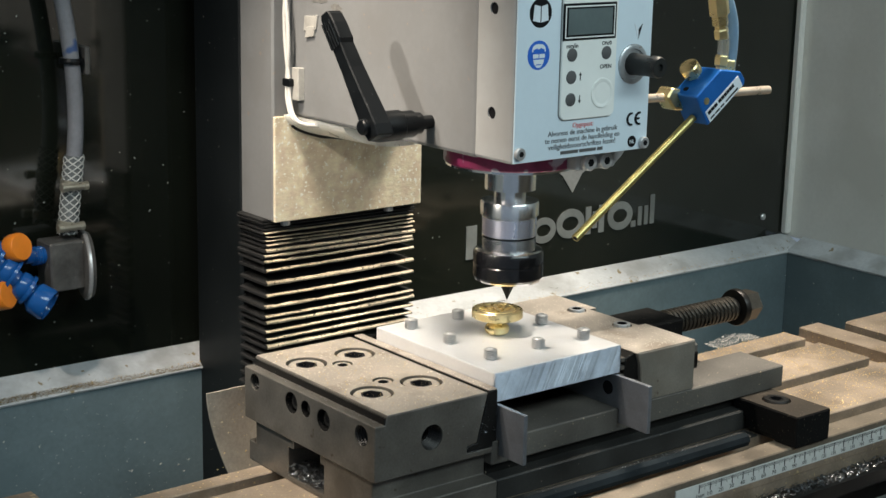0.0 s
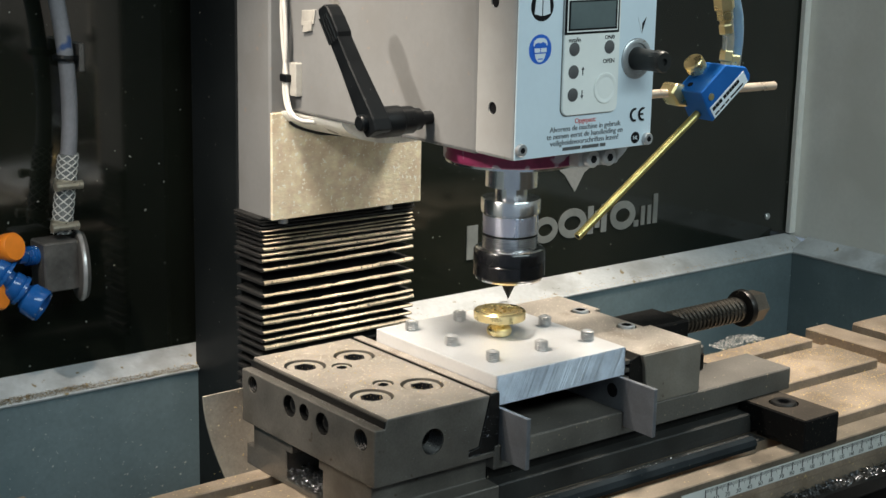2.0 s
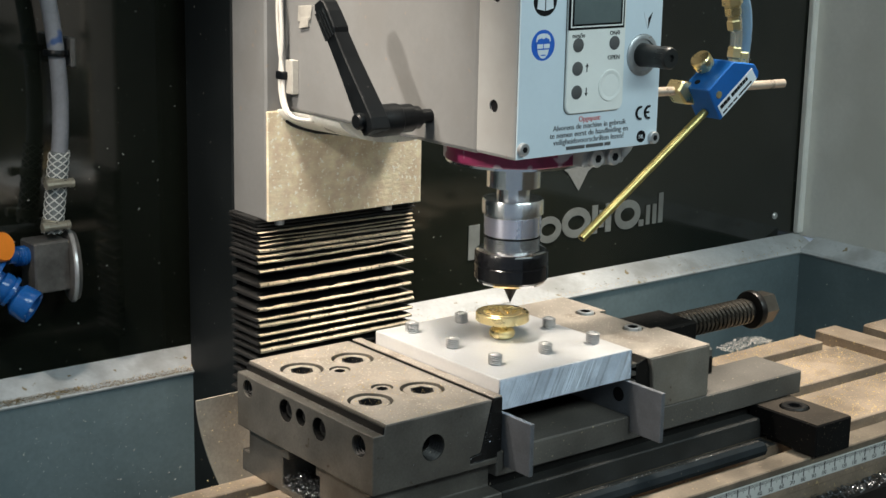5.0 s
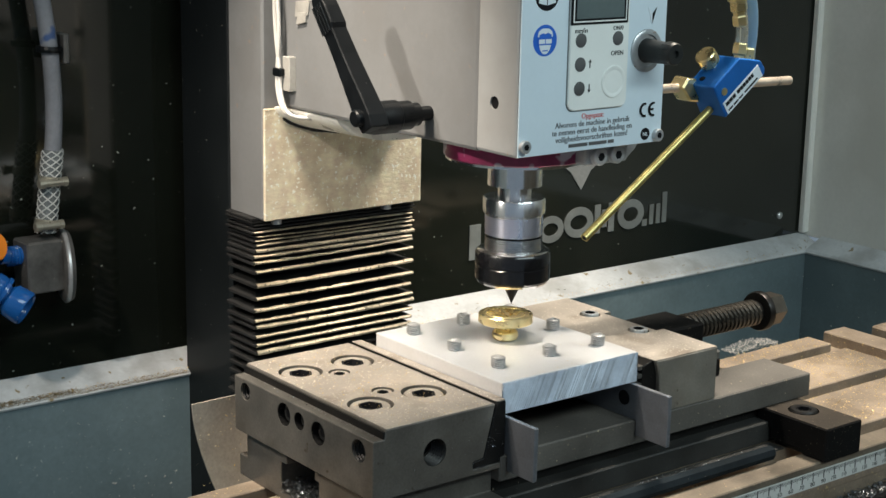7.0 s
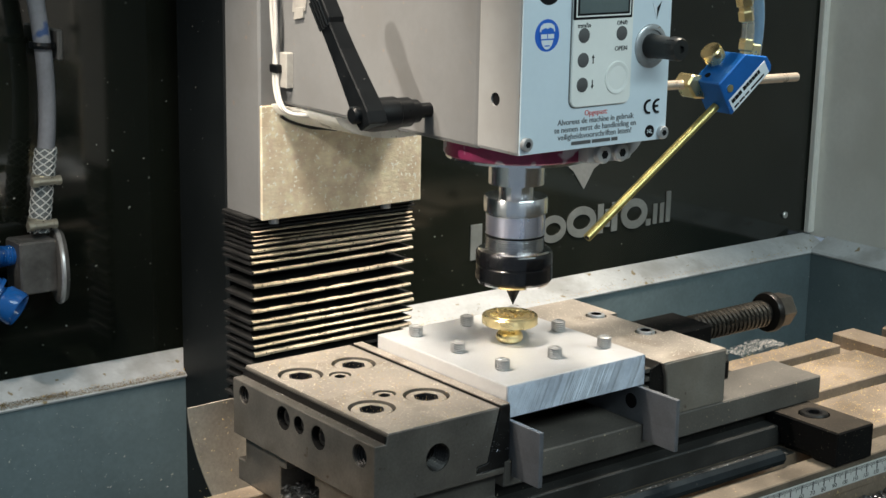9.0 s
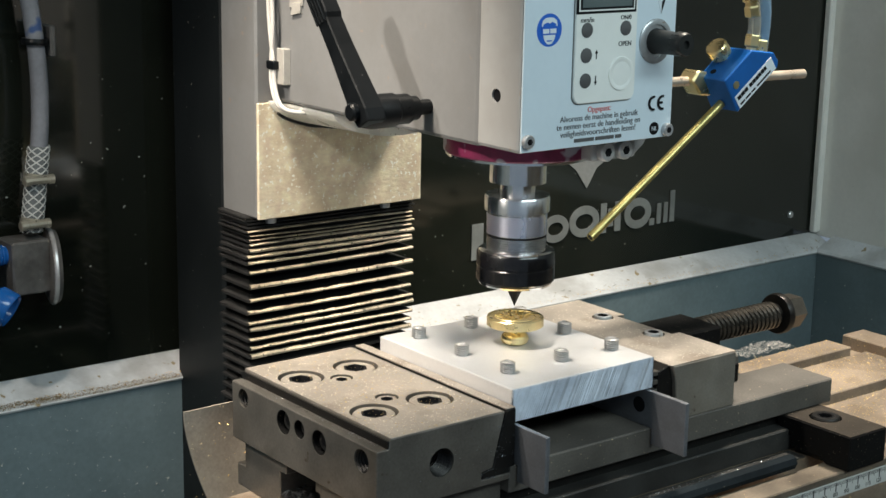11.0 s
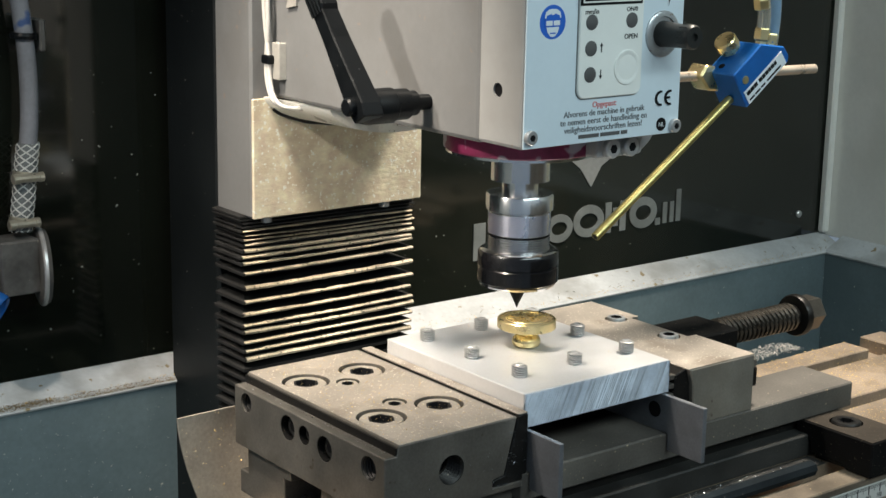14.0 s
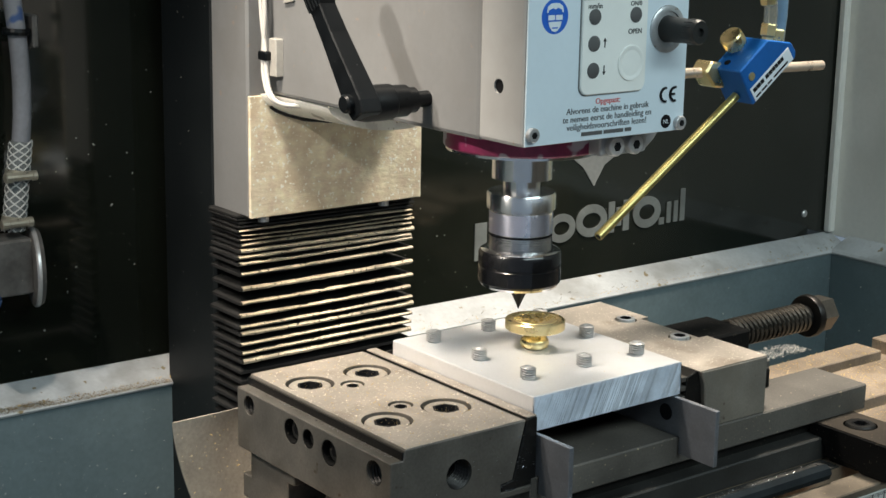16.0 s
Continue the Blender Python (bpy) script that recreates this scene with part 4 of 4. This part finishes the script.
            high = 3.6 if k % 5 == 0 else 2.2
            box(bm, x - 0.12, x + 0.12, -126.72, -126.4, -5.0 - high, -5.0)
    tagged(part("fine_ticks", bm, INK_AND_SHADE, ruler), kind="stuff")
    mount = thing("screw_bracket", (460, -30, -60), "ground iron bracket beyond the end of the table", "bracket")
    TABLE.append(mount)
    part("bracket_block", boxed(404, 560, -80, 40, -60, 3, 1.5), TABLE_IRON, mount)
    part("bracket_screw", turned([(5, 0), (5, 4), (4, 5)], (440, 0, 3), (0, 0, 1), 24), DARK_STEEL, mount)


milling_table()


def saddle():
    ob = thing("saddle", (0, 0, -170), "dark painted saddle and base under the table", "machine base")
    SADDLE.append(ob)
    part("saddle_casting", boxed(-110, 110, -100, 60, -69, -52.5, 3), COLUMN_PAINT, ob)
    part("base_casting", boxed(-90, 90, -110, 58, -170, -70, 3), COLUMN_PAINT, ob)


saddle()


def bored_screw(parent, x, y, z, r, metal=None):
    """Cap screw sunk in its counterbore."""
    s = part("cap_screw", hoop([(r * 0.87, -8.4), (r * 0.87, -1.4), (r * 0.83, -0.9), (r * 0.52, -0.9), (r * 0.52, -8.4)], (x, y, z), (0, 0, 1), 30), metal or VISE_TOP_LIT, parent, smooth=True)
    part("gap_shade", turned([(r, 0), (r, 0.2)], (x, y, z - 4.6), (0, 0, 1), 32), INK_AND_SHADE, s)
    part("hex_recess", hoop([(r * 0.57, -1.3), (r * 0.57, -0.86), (r * 0.46, -0.88), (r * 0.42, -4.2)], (x, y, z), (0, 0, 1), 6), INK_AND_SHADE, s)


def vise():
    ob = thing("machine_vise", (0, -12, 0), "ground steel machine vise clamped to the table", "vise")
    TABLE.append(ob)
    base = [(-84, 0.2), (58, 0.2), (58, 13.4), (50, 13.4), (50, 28.8), (8, 28.8), (8, 21.4), (14, 21.4), (14, 4), (-24, 4), (-24, 21.4), (-20, 21.4), (-20, 28.8), (-72, 28.8), (-72, 14), (-84, 13.4)]
    part("vise_base", drawn(base, "x", -157, -76, 0.6), VISE_STEEL, ob)
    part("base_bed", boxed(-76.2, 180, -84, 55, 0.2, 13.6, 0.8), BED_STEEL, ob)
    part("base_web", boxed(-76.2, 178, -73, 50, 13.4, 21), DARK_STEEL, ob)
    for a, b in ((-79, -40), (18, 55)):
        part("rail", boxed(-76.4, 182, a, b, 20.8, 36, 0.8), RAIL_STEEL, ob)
    # fixed jaw
    prof = [(-160.5, 29), (-76, 29), (-76, 32.4), (-95, 32.4), (-95, 36.6), (-88, 37.5), (-80.5, 66.6), (-152.5, 66.6), (-153.8, 61.6), (-160.5, 61.6)]
    jaw = part("fixed_jaw", drawn(prof, "y", -79, 57, 0.5), VISE_STEEL, ob)
    holes = bmesh.new()
    bores = ((-136.1, 25.6), (-100.7, 25.6), (-136.1, -42), (-100.7, -42))
    for x, y in bores:
        lathe(holes, [(12.6, 0), (12.6, 14)], (x, y, 57.6), (0, 0, 1), 36)
    for x, y in ((-118.4, 13), (-117.4, -27.2)):
        lathe(holes, [(6.3, 0), (6.3, 12)], (x, y, 60), (0, 0, 1), 28)
    for y, z, r in ((45.1, 54.4, 5.2), (4.9, 52.5, 6.6), (-10.3, 53, 5), (-28.6, 51.4, 6.6), (-66, 53.2, 6.2)):
        lathe(holes, [(r, 0), (r, 46 if abs(y) > 40 else 20)], (-170, y, z), (1, 0, 0), 28)
    lathe(holes, [(7.6, 0), (7.6, 26)], (-121, -90, 47.8), (0, 1, 0), 32)
    cut(jaw, holes)
    part("step_face", boxed(-154.2, -153.2, -78.7, 56.7, 61.7, 65.6), DARK_STEEL, jaw, "grimy dark riser of the step")
    part("jaw_cap", boxed(-152.0, -82.5, -78.6, 56.6, 66.62, 66.9), VISE_TOP_LIT, jaw, "dusty ground top with lamp light put into its colour")
    cap = [k for k in jaw.children if k.name.startswith('jaw_cap')][0]
    top_holes = bmesh.new()
    for x, y in bores:
        lathe(top_holes, [(12.6, 0), (12.6, 14)], (x, y, 57.6), (0, 0, 1), 36)
    for x, y in ((-118.4, 13), (-117.4, -27.2)):
        lathe(top_holes, [(6.3, 0), (6.3, 12)], (x, y, 60), (0, 0, 1), 28)
    cut(cap, top_holes)
    for x, y in bores:
        bored_screw(jaw, x, y, 66.9, 12.5)
    for x, y in ((-118.4, 13), (-117.4, -27.2)):
        bored_screw(jaw, x, y, 66.9, 6.2)
    for y, z, r in ((45.1, 54.4, 5.2), (-66, 53.2, 6.2)):
        for k in range(6):
            part("thread", hoop([(r + 0.1, 0), (r - 0.8, 0.8), (r + 0.1, 1.6)], (-159.6 + 1.8 * k, y, z), (1, 0, 0), 24), DARK_STEEL, jaw)
    for y, z, r in ((4.9, 52.5, 5.6), (-28.6, 51.4, 5.6), (-10.3, 53, 4)):
        s = part("cap_screw", turned([(r * 0.92, 0), (r * 0.92, 4), (r * 0.82, 4.6), (r * 0.5, 4.6)], (-152.5, y, z), (-1, 0, 0), 24), BED_STEEL, jaw, smooth=True)
        part("hex_recess", socket((-157.1, y, z), (-1, 0, 0), r * 0.52), INK_AND_SHADE, s)
        part("grime_shade_sleeve", hoop([(r + 0.9, 0), (r + 0.9, 9.2), (r + 0.5, 9.2), (r + 0.5, 0)], (-151, y, z), (-1, 0, 0)), BLACK_OXIDE, s)
        part("grime_shade_ring", hoop([(r + 0.8, 0), (r + 0.8, 0.3), (r * 0.9, 0.3), (r * 0.9, 0)], (-153, y, z), (-1, 0, 0)), INK_AND_SHADE, s)
    for k in range(6):
        part("thread", hoop([(7.7, 0), (6.7, 0.9), (7.7, 1.8)], (-121, -78.2 + 2.0 * k, 47.8), (0, 1, 0), 28), DARK_STEEL, jaw)
    part("bore_end", turned([(6.6, 0), (6.6, 0.4)], (-121, -65.8, 47.8), (0, 1, 0), 24), INK_AND_SHADE, jaw)
    part("jaw_insert", drawn([(-79.2, 66.2), (-74.2, 67.4), (-72.9, 66.4), (-72.9, 32.6), (-94.6, 32.6), (-94.6, 36), (-87.4, 37)], "y", -78.6, 56.6, 0.4), DARK_STEEL, jaw, "blackened hardened jaw insert")
    part("insert_cap", boxed(-79.5, -73.2, -78.4, 56.4, 66.9, 67.7, 0.3), VISE_TOP_LIT, jaw)
    # moving jaw
    mj = part("moving_jaw", drawn([(46, 36.2), (92.6, 36.2), (92.6, 68.6), (41, 68.6), (43.5, 60)], "y", -79, 54.7, 0.6), JAW_STEEL_LIT, ob)
    cut(mj, boxed(86, 100, -34, 13, 30, 80))
    mj_cap = part("jaw_cap", boxed(40, 92.2, -78.6, 54.3, 68.62, 69), VISE_TOP_LIT, mj)
    cut(mj_cap, boxed(86, 100, -34, 13, 30, 80))
    part("jaw_insert", drawn([(32.5, 36.4), (50, 36.4), (42.5, 67.8), (40, 68.4), (32.5, 66)], "y", -76, 54, 0.4), DARK_STEEL, mj)
    for z in (48, 53.5, 59, 64):
        part("insert_rib", boxed(29.4, 33.5, -75.6, 53, z, z + 2.6, 0.3), VISE_STEEL, mj)
    seats = bmesh.new()
    for y in (16.2, -27.5):
        lathe(seats, [(6.7, 0), (6.7, 20)], (77.1, y, 60), (0, 0, 1), 28)
    cut(mj_cap, seats.copy())
    cut(mj, seats)
    for y in (16.2, -27.5):
        bored_screw(mj, 77.1, y, 71.2, 6.4, WASHER_ZINC)
    part("jaw_pin", boxed(48, 51, -79.6, -77, 41, 47, 0.4), DARK_STEEL, mj)
    # spindle of the vise
    part("nut_block", boxed(86.4, 133, -31, 4, 40, 65.5, 1.2), BLACK_OXIDE, ob, "black nut block")
    part("guide_block", boxed(93.2, 104, -72, -36, 46, 58, 1), DARK_STEEL, ob)
    part("guide_block", boxed(93.2, 101, -74, -36, 58.5, 64, 1), VISE_STEEL, ob)
    core = part("screw_core", turned([(7.4, 0), (7.4, 78)], (130, -12, 57.5), (1, 0, 0), 28), DARK_STEEL, ob, "black threaded spindle", smooth=True)
    part("screw_thread", helix(bmesh.new(), (134, -12, 57.5), (1, 0, 0), 7.7, 4.0, 17, 1.45), THREAD_STEEL, core, smooth=True)
    part("collar", turned([(9, 0), (12.8, 0.6), (13.4, 2), (13.4, 5), (12, 6.5), (9, 7)], (204, -12, 57.5), (1, 0, 0), 36), DARK_STEEL, ob, smooth=True)
    part("hex_head", turned([(9.6, 0), (11.4, 0.8), (11.4, 12.5), (10, 14), (6, 14.1)], (211, -12, 57.5), (1, 0, 0), 6), THREAD_STEEL, ob, "steel hexagon drive head")


vise()


def parallels():
    for x, y0, z1, label in ((-72.4, -101.6, 57.1, "thin ground steel parallel standing under the plate"), (24.6, -105, 57.1, "thin ground steel parallel jutting out under the plate")):
        side = [(y0, 27), (-80, 27), (-80, 36.1), (40, 36.1), (40, z1), (y0, z1)]
        ob = solo("parallel", drawn(side, "x", x, x + 2.9, 0.25), PARALLEL_STEEL, (x + 1.5, -30, 36.1), label, "parallel bar", "parallels under the plate")
        TABLE.append(ob)
        part("bore", turned([(4.4, 0), (4.4, 0.2)], (x - 0.05, -70, 47.5), (-1, 0, 0), 24), INK_AND_SHADE, ob)


parallels()

STUD_X, STUD_Y = (-56, -18, 19.7), (27, -12, -51.1)


def stud(bm_at):
    x, y = bm_at
    ob = thing("stud", (x, y, 75.4), "short threaded steel stud standing in the plate", "stud", "studs in the plate")
    part("stem", turned([(3.1, 69), (3.1, 81.6), (2.7, 82.0), (1.7, 82.0), (1.5, 81.0)], (x, y, 0), (0, 0, 1), 20), STUD_STEEL, ob)
    for k in range(5):
        part("thread", turned([(3.0, 0), (4.2, 0.45), (4.2, 0.7), (3.0, 1.15)], (x, y, 75.7 + 1.2 * k), (0.05, 0.02, 1), 20), STUD_STEEL, ob)
    part("shank_end", turned([(3.4, 0), (3.4, 4)], (x, y, 53.4), (0, 0, 1), 16), STUD_STEEL, ob)
    return ob


def plate():
    ob = solo("fixture_plate", boxed(-72.4, 29.3, -74.4, 42.1, 57.3, 75.4, 0.5), ALU, (-20, -16, 57.3), "bright milled aluminium plate clamped in the vise", "plate")
    TABLE.append(ob)
    rng = random.Random(2)
    tmp = bmesh.new()
    rows = []
    x, k = -82.0, 0
    while x < 29.5:
        x += rng.uniform(0.45, 0.95)
        k += 1
        y = -74.5 - (rng.uniform(0.25, 0.55) if k % 2 else 0.0)
        rows.append([tmp.verts.new((min(29.2, max(-72.3, x + 8.0 * u)), y, 57.6 + 17.5 * u)) for u in (0, 0.25, 0.5, 0.75, 1)])
    for a, b in zip(rows, rows[1:]):
        for q in range(4):
            tmp.faces.new((a[q], b[q], b[q + 1], a[q + 1]))
    bmesh.ops.dissolve_degenerate(tmp, dist=0.01, edges=tmp.edges)
    part("sawn_edge", tmp, SAWN, ob, "diagonally sawn front edge")
    first = None
    for i, x in enumerate(STUD_X):
        for j, y in enumerate(STUD_Y):
            if (i, j) == (1, 1):
                continue
            if first is None:
                first = stud((x, y))
                TABLE.append(first)
            else:
                c = copy_thing(first, Matrix.Translation((x * 0.001, y * 0.001, 0.0754)))
                BASE[c.name] = Vector((x, y, 75.4))
                TABLE.append(c)


plate()


def stamp():
    x, y = -18, -12
    ob = thing("seal_stamp", (x, y, 75.4), "polished brass seal stamp with an engraved face, standing upside down", "stamp")
    TABLE.append(ob)
    part("foot", turned([(5.5, 75.4), (7.2, 76.4), (7.9, 78.2), (7.5, 80.2), (6.4, 81.4), (4.4, 82.2), (4.0, 83.0), (4.0, 85.2), (5.4, 86.4)], (x, y, 0), (0, 0, 1), 48), BRASS, ob, smooth=True)
    part("disc", turned([(6, 86.0), (15.3, 86.1), (16, 86.7), (16, 91.0), (15.6, 91.45), (13.9, 91.45), (13.8, 90.8)], (x, y, 0), (0, 0, 1), 64), BRASS, ob, smooth=True)
    part("engraved_face", turned([(13.9, 0), (13.9, 0.2)], (x, y, 90.9), (0, 0, 1), 48), BRASS_FACE, ob, "pale engraved brass face")
    rng = random.Random(8)
    for k in range(34):
        a, r = rng.uniform(0, 6.28), rng.uniform(1.5, 11.5)
        px, py, b = x + r * math.cos(a), y + r * math.sin(a), rng.uniform(0, 3.14)
        l, w = rng.uniform(1, 2.6), 0.35
        c, s = math.cos(b), math.sin(b)
        pts = [(px + c * i * l - s * j * w, py + s * i * l + c * j * w) for i, j in ((-1, -1), (1, -1), (1, 1), (-1, 1))]
        part("raised_line", drawn(pts, "z", 90.9, 91.7), BRASS, ob)
    part("rim_line", turned([(10.9, 0), (11.3, 0.5), (11.7, 0)], (x, y, 91.0), (0, 0, 1), 48), BRASS, ob)


stamp()


def clamp():
    ob = thing("vise_clamp", (154, -105, 0), "black steel clamp block bolted over the vise rail", "clamp")
    TABLE.append(ob)
    prof = [(-129, 0.2), (-112, 0.2), (-108, 3), (-86, 3), (-86, 9), (-74.5, 14.2), (-74.5, 20.4), (-79, 21.3), (-129, 21.3)]
    body = part("clamp_block", drawn(prof, "x", 137.5, 171, 0.8), BLACK_OXIDE, ob)
    cut(body, turned([(9.6, 0), (9.6, 20)], (154.5, -97, 16.5), (0, 0, 1), 32))
    top = part("worn_top", boxed(138.2, 170.3, -128.3, -79.6, 21.2, 21.5), WORN_OXIDE, body, "dusty worn top")
    cut(top, turned([(9.6, 0), (9.6, 20)], (154.5, -97, 16.5), (0, 0, 1), 32))
    part("clamp_foot", boxed(140, 168, -108, -88, 0.2, 4, 0.5), DARK_STEEL, ob)
    s = part("cap_screw", hoop([(8.6, 0), (8.6, 5), (7.8, 6), (5.0, 6), (4.8, 1)], (154.5, -97, 16.6), (0, 0, 1), 32), DARK_STEEL, ob, smooth=True)
    part("hex_recess", hoop([(5.3, 5.6), (5.3, 6.05), (4.3, 6.0), (4.2, 1)], (154.5, -97, 16.6), (0, 0, 1), 6), INK_AND_SHADE, s)
    bar = solo("steel_bar", turned([(4.0, 0), (4.6, 0.6), (4.6, 320), (4.0, 321)], (-205, -105.5, 4.7), (1, 0, 0.0001), 8), BAR_STEEL, (-45, -104.5, 0), "dark blue-grey steel bar lying beside the vise", "bar")
    TABLE.append(bar)


clamp()


def chip_guard():
    """Curved steel sheet behind the table."""
    bm = bmesh.new()
    rows = []
    for i in range(13):
        u = i / 12
        z = 35 - 60 * u
        x0 = -167 + 12 * u ** 1.6
        rows.append([bm.verts.new((x0 + (-60 - x0) * k / 6, 92 + 5 * math.sin(1.4 * k / 6) - 12 * u * u + e, z - 1.5 * k / 6)) for k in range(7) for e in (0, 1.2)])
    for a, b in zip(rows, rows[1:]):
        for k in range(6):
            bm.faces.new((a[2 * k], a[2 * k + 2], b[2 * k + 2], b[2 * k]))
            bm.faces.new((a[2 * k + 1], b[2 * k + 1], b[2 * k + 3], a[2 * k + 3]))
        bm.faces.new((a[0], b[0], b[1], a[1]))
        bm.faces.new((a[12], a[13], b[13], b[12]))
    for r in (rows[0], rows[-1]):
        for k in range(6):
            bm.faces.new((r[2 * k], r[2 * k + 1], r[2 * k + 3], r[2 * k + 2]))
    guard = solo("chip_guard", bm, SHEET_STEEL, (-110, 92, -26), "curved dusty sheet steel chip guard behind the table", "guard", smooth=True)
    SADDLE.append(guard)
    part("bracket", boxed(-130, -70, 60, 92, -28, -22, 0.8), SHEET_STEEL, guard)


chip_guard()


def swarf(name, n, area, z, size, material, label, seed, mover=None):
    """Loose curled chips, many small bent slivers."""
    rng = random.Random(seed)
    vs, fs = [], []
    for _ in range(n):
        x, y = rng.uniform(area[0], area[1]), rng.uniform(area[2], area[3])
        zz = z(x, y, rng)
        l, w = size * rng.uniform(0.4, 1.6), size * rng.uniform(0.15, 0.5)
        m = Euler((rng.uniform(-0.7, 0.7), rng.uniform(-0.7, 0.7), rng.uniform(0, 6.28))).to_matrix()
        k = len(vs)
        for i in range(4):
            u = i / 3 - 0.5
            for s in (-1, 1):
                p = m @ Vector((u * l, s * w / 2, 0.5 * l * (0.25 - u * u)))
                vs.append(((x + p.x) * 0.001, (y + p.y) * 0.001, (zz + p.z) * 0.001))
        for i in range(3):
            fs.append((k + 2 * i, k + 2 * i + 1, k + 2 * i + 3, k + 2 * i + 2))
    me = bpy.data.meshes.new(name)
    me.from_pydata(vs, [], fs)
    me.materials.append(material)
    ob = tagged(new(name, me), label, "swarf", kind="stuff")
    BASE[ob.name] = Vector((0, 0, 0))
    if mover is not None:
        mover.append(ob)
    return ob


def land_z(x, y, rng):
    return 0.3 if not (-43 < y < -30 or 19 < y < 32 or -109 < y < -97) else -15.5


swarf("brass_swarf", 3000, (185, 345, -95, 54), land_z, 0.95, CHIP_BRASS, "loose brass swarf on the table", 1, TABLE)
swarf("vise_swarf", 700, (-152, -84, -78, 56), lambda x, y, r: 67.1, 0.7, CHIP_BRASS, "fine brass dust on the vise jaw", 2, TABLE)
swarf("slot_swarf", 900, (-158, -140, -24, 13), lambda x, y, r: 4.6 + r.uniform(0, 7), 1.8, DARK_CHIP, "grey chips packed in the vise slot", 3, TABLE)
swarf("step_swarf", 260, (-157, -154.4, -78, 56), lambda x, y, r: 61.8, 0.5, CHIP_STEEL, "fine chips along the step of the vise jaw", 11, TABLE)
swarf("bed_swarf", 500, (-70, 175, -95, -86), lambda x, y, r: 0.4, 0.9, CHIP_STEEL, "fine bright chips beside the vise", 12, TABLE)
swarf("chip_heap", 1300, (272, 324, 57, 74), lambda x, y, r: -3 + r.uniform(0, 5) * (1 - abs(x - 298) / 30), 0.9, PALE_CHIP, "pale curled chips behind the table", 4)
swarf("tray_swarf", 9000, (0, 420, -330, -138), lambda x, y, r: -66 + r.uniform(-5, 8), 5.0, CHIP_STEEL, "heaped bright metal chips in the tray", 5)
swarf("gutter_swarf", 2600, (-60, 390, -137, -127), lambda x, y, r: -27.5 + r.uniform(0, 3), 2.2, DARK_CHIP, "dark oily chips along the table gutter", 7, TABLE)
swarf("ledge_dirt", 7500, (-420, -58, 280, 284.5), lambda x, y, r: -13.4 + 0.43 * (y - 282) + r.uniform(0, 1.2) * (1.5 if x < -150 else 0.4), 1.0, DIRT, "brown swarf dirt along the ledge", 6)
swarf("ledge_swarf", 240, (-420, -58, 280.5, 285), lambda x, y, r: -11.9 + 0.43 * (y - 282), 1.4, CHIP_BRASS, "brass swarf along the ledge", 8)
swarf("back_ledge_brass", 420, (110, 640, 280.6, 284.5), lambda x, y, r: -12.6 + 0.43 * (y - 282), 1.0, CHIP_BRASS, "brass specks along the back ledge", 17)
swarf("back_ledge_swarf", 90, (120, 640, 282, 292), lambda x, y, r: -12.4 + 0.43 * (y - 282), 2.0, PALE_CHIP, "few pale chips on the back ledge", 9)
swarf("tray_flecks", 420, (-420, -70, 281.2, 281.7), lambda x, y, r: r.uniform(-110, -20), 1.1, PALE_CHIP, "pale flecks stuck to the tray wall", 13)
swarf("guard_swarf", 60, (-166, -120, 85, 90.5), lambda x, y, r: r.uniform(-20, 34), 1.1, CHIP_BRASS, "brass flecks stuck to the chip guard", 10, SADDLE)
swarf("insert_chips", 90, (-92, -74, -79.6, -78.9), lambda x, y, r: r.uniform(34, 60) if x > -86 else 33, 0.9, CHIP_STEEL, "bright chips caught on the jaw insert", 14, TABLE)
swarf("jaw_chips", 60, (-158, -80, -79.7, -79.2), lambda x, y, r: r.uniform(30, 60), 0.6, CHIP_STEEL, "few fine chips stuck to the vise front", 15, TABLE)
swarf("plate_dust", 160, (-70, 28, -72, 41), lambda x, y, r: 75.5, 0.45, CHIP_BRASS, "fine brass dust on the plate", 16, TABLE)
solo("tray_shelf", boxed(-300, 610, -420, -138.5, -78, -73, 1), DARK_STEEL, (150, -280, -78), "dark tray shelf in front of the table", "tray", kind="structure")

# ---- movement ----


def motions():
    lift = [(0, 0), (1.2, 0), (1.3, 2.0), (1.4, 6.4), (1.5, 6.8), (1.7, 6.6), (1.8, 4.4), (1.9, 2.2), (2.0, 1.0), (2.5, 0.6), (3.0, 0.0), (3.5, -0.3), (8.0, -0.4), (16.0, -0.45)]
    feed = [(0, 0, 0), (1.2, -0.05, -0.1), (1.6, 0.0, -0.3), (2.0, 0.3, -1.0), (3.0, 0.3, -0.95), (4.0, 0.7, -0.8), (6.5, 1.4, -1.9), (9.0, 2.8, -3.5), (11.5, 4.8, -5.5), (14.0, 8.75, -7.5), (16.0, 12.3, -8.8)]

    def at(ob, dx=0.0, dy=0.0, dz=0.0):
        b = BASE[ob.name]
        return pose((b.x + dx) * 0.001, (b.y + dy) * 0.001, (b.z + dz) * 0.001)

    for ob in HEAD:
        walk(ob, [(t, at(ob, 0, 0, d)) for t, d in lift])
    for leaf, share in LEAVES:
        walk(leaf, [(t, pose(0, 0, d * share * 0.001)) for t, d in lift])
    for ob in TABLE:
        walk(ob, [(t, at(ob, dx, dy)) for t, dx, dy in feed])
    for ob in SADDLE:
        walk(ob, [(t, at(ob, 0, dy)) for t, dx, dy in feed])
    # the spindle turns half a turn every half second
    times = sorted({round(0.1 * k, 1) for k in range(161)})
    rows = []
    for t in times:
        dz = np.interp(t, [r[0] for r in lift], [r[1] for r in lift])
        rows.append((t, at(CHUCK, 0, 0, float(dz)) @ pose(0, 0, 0, 0, 0, 360.0 * t)))
    walk(CHUCK, rows)


motions()
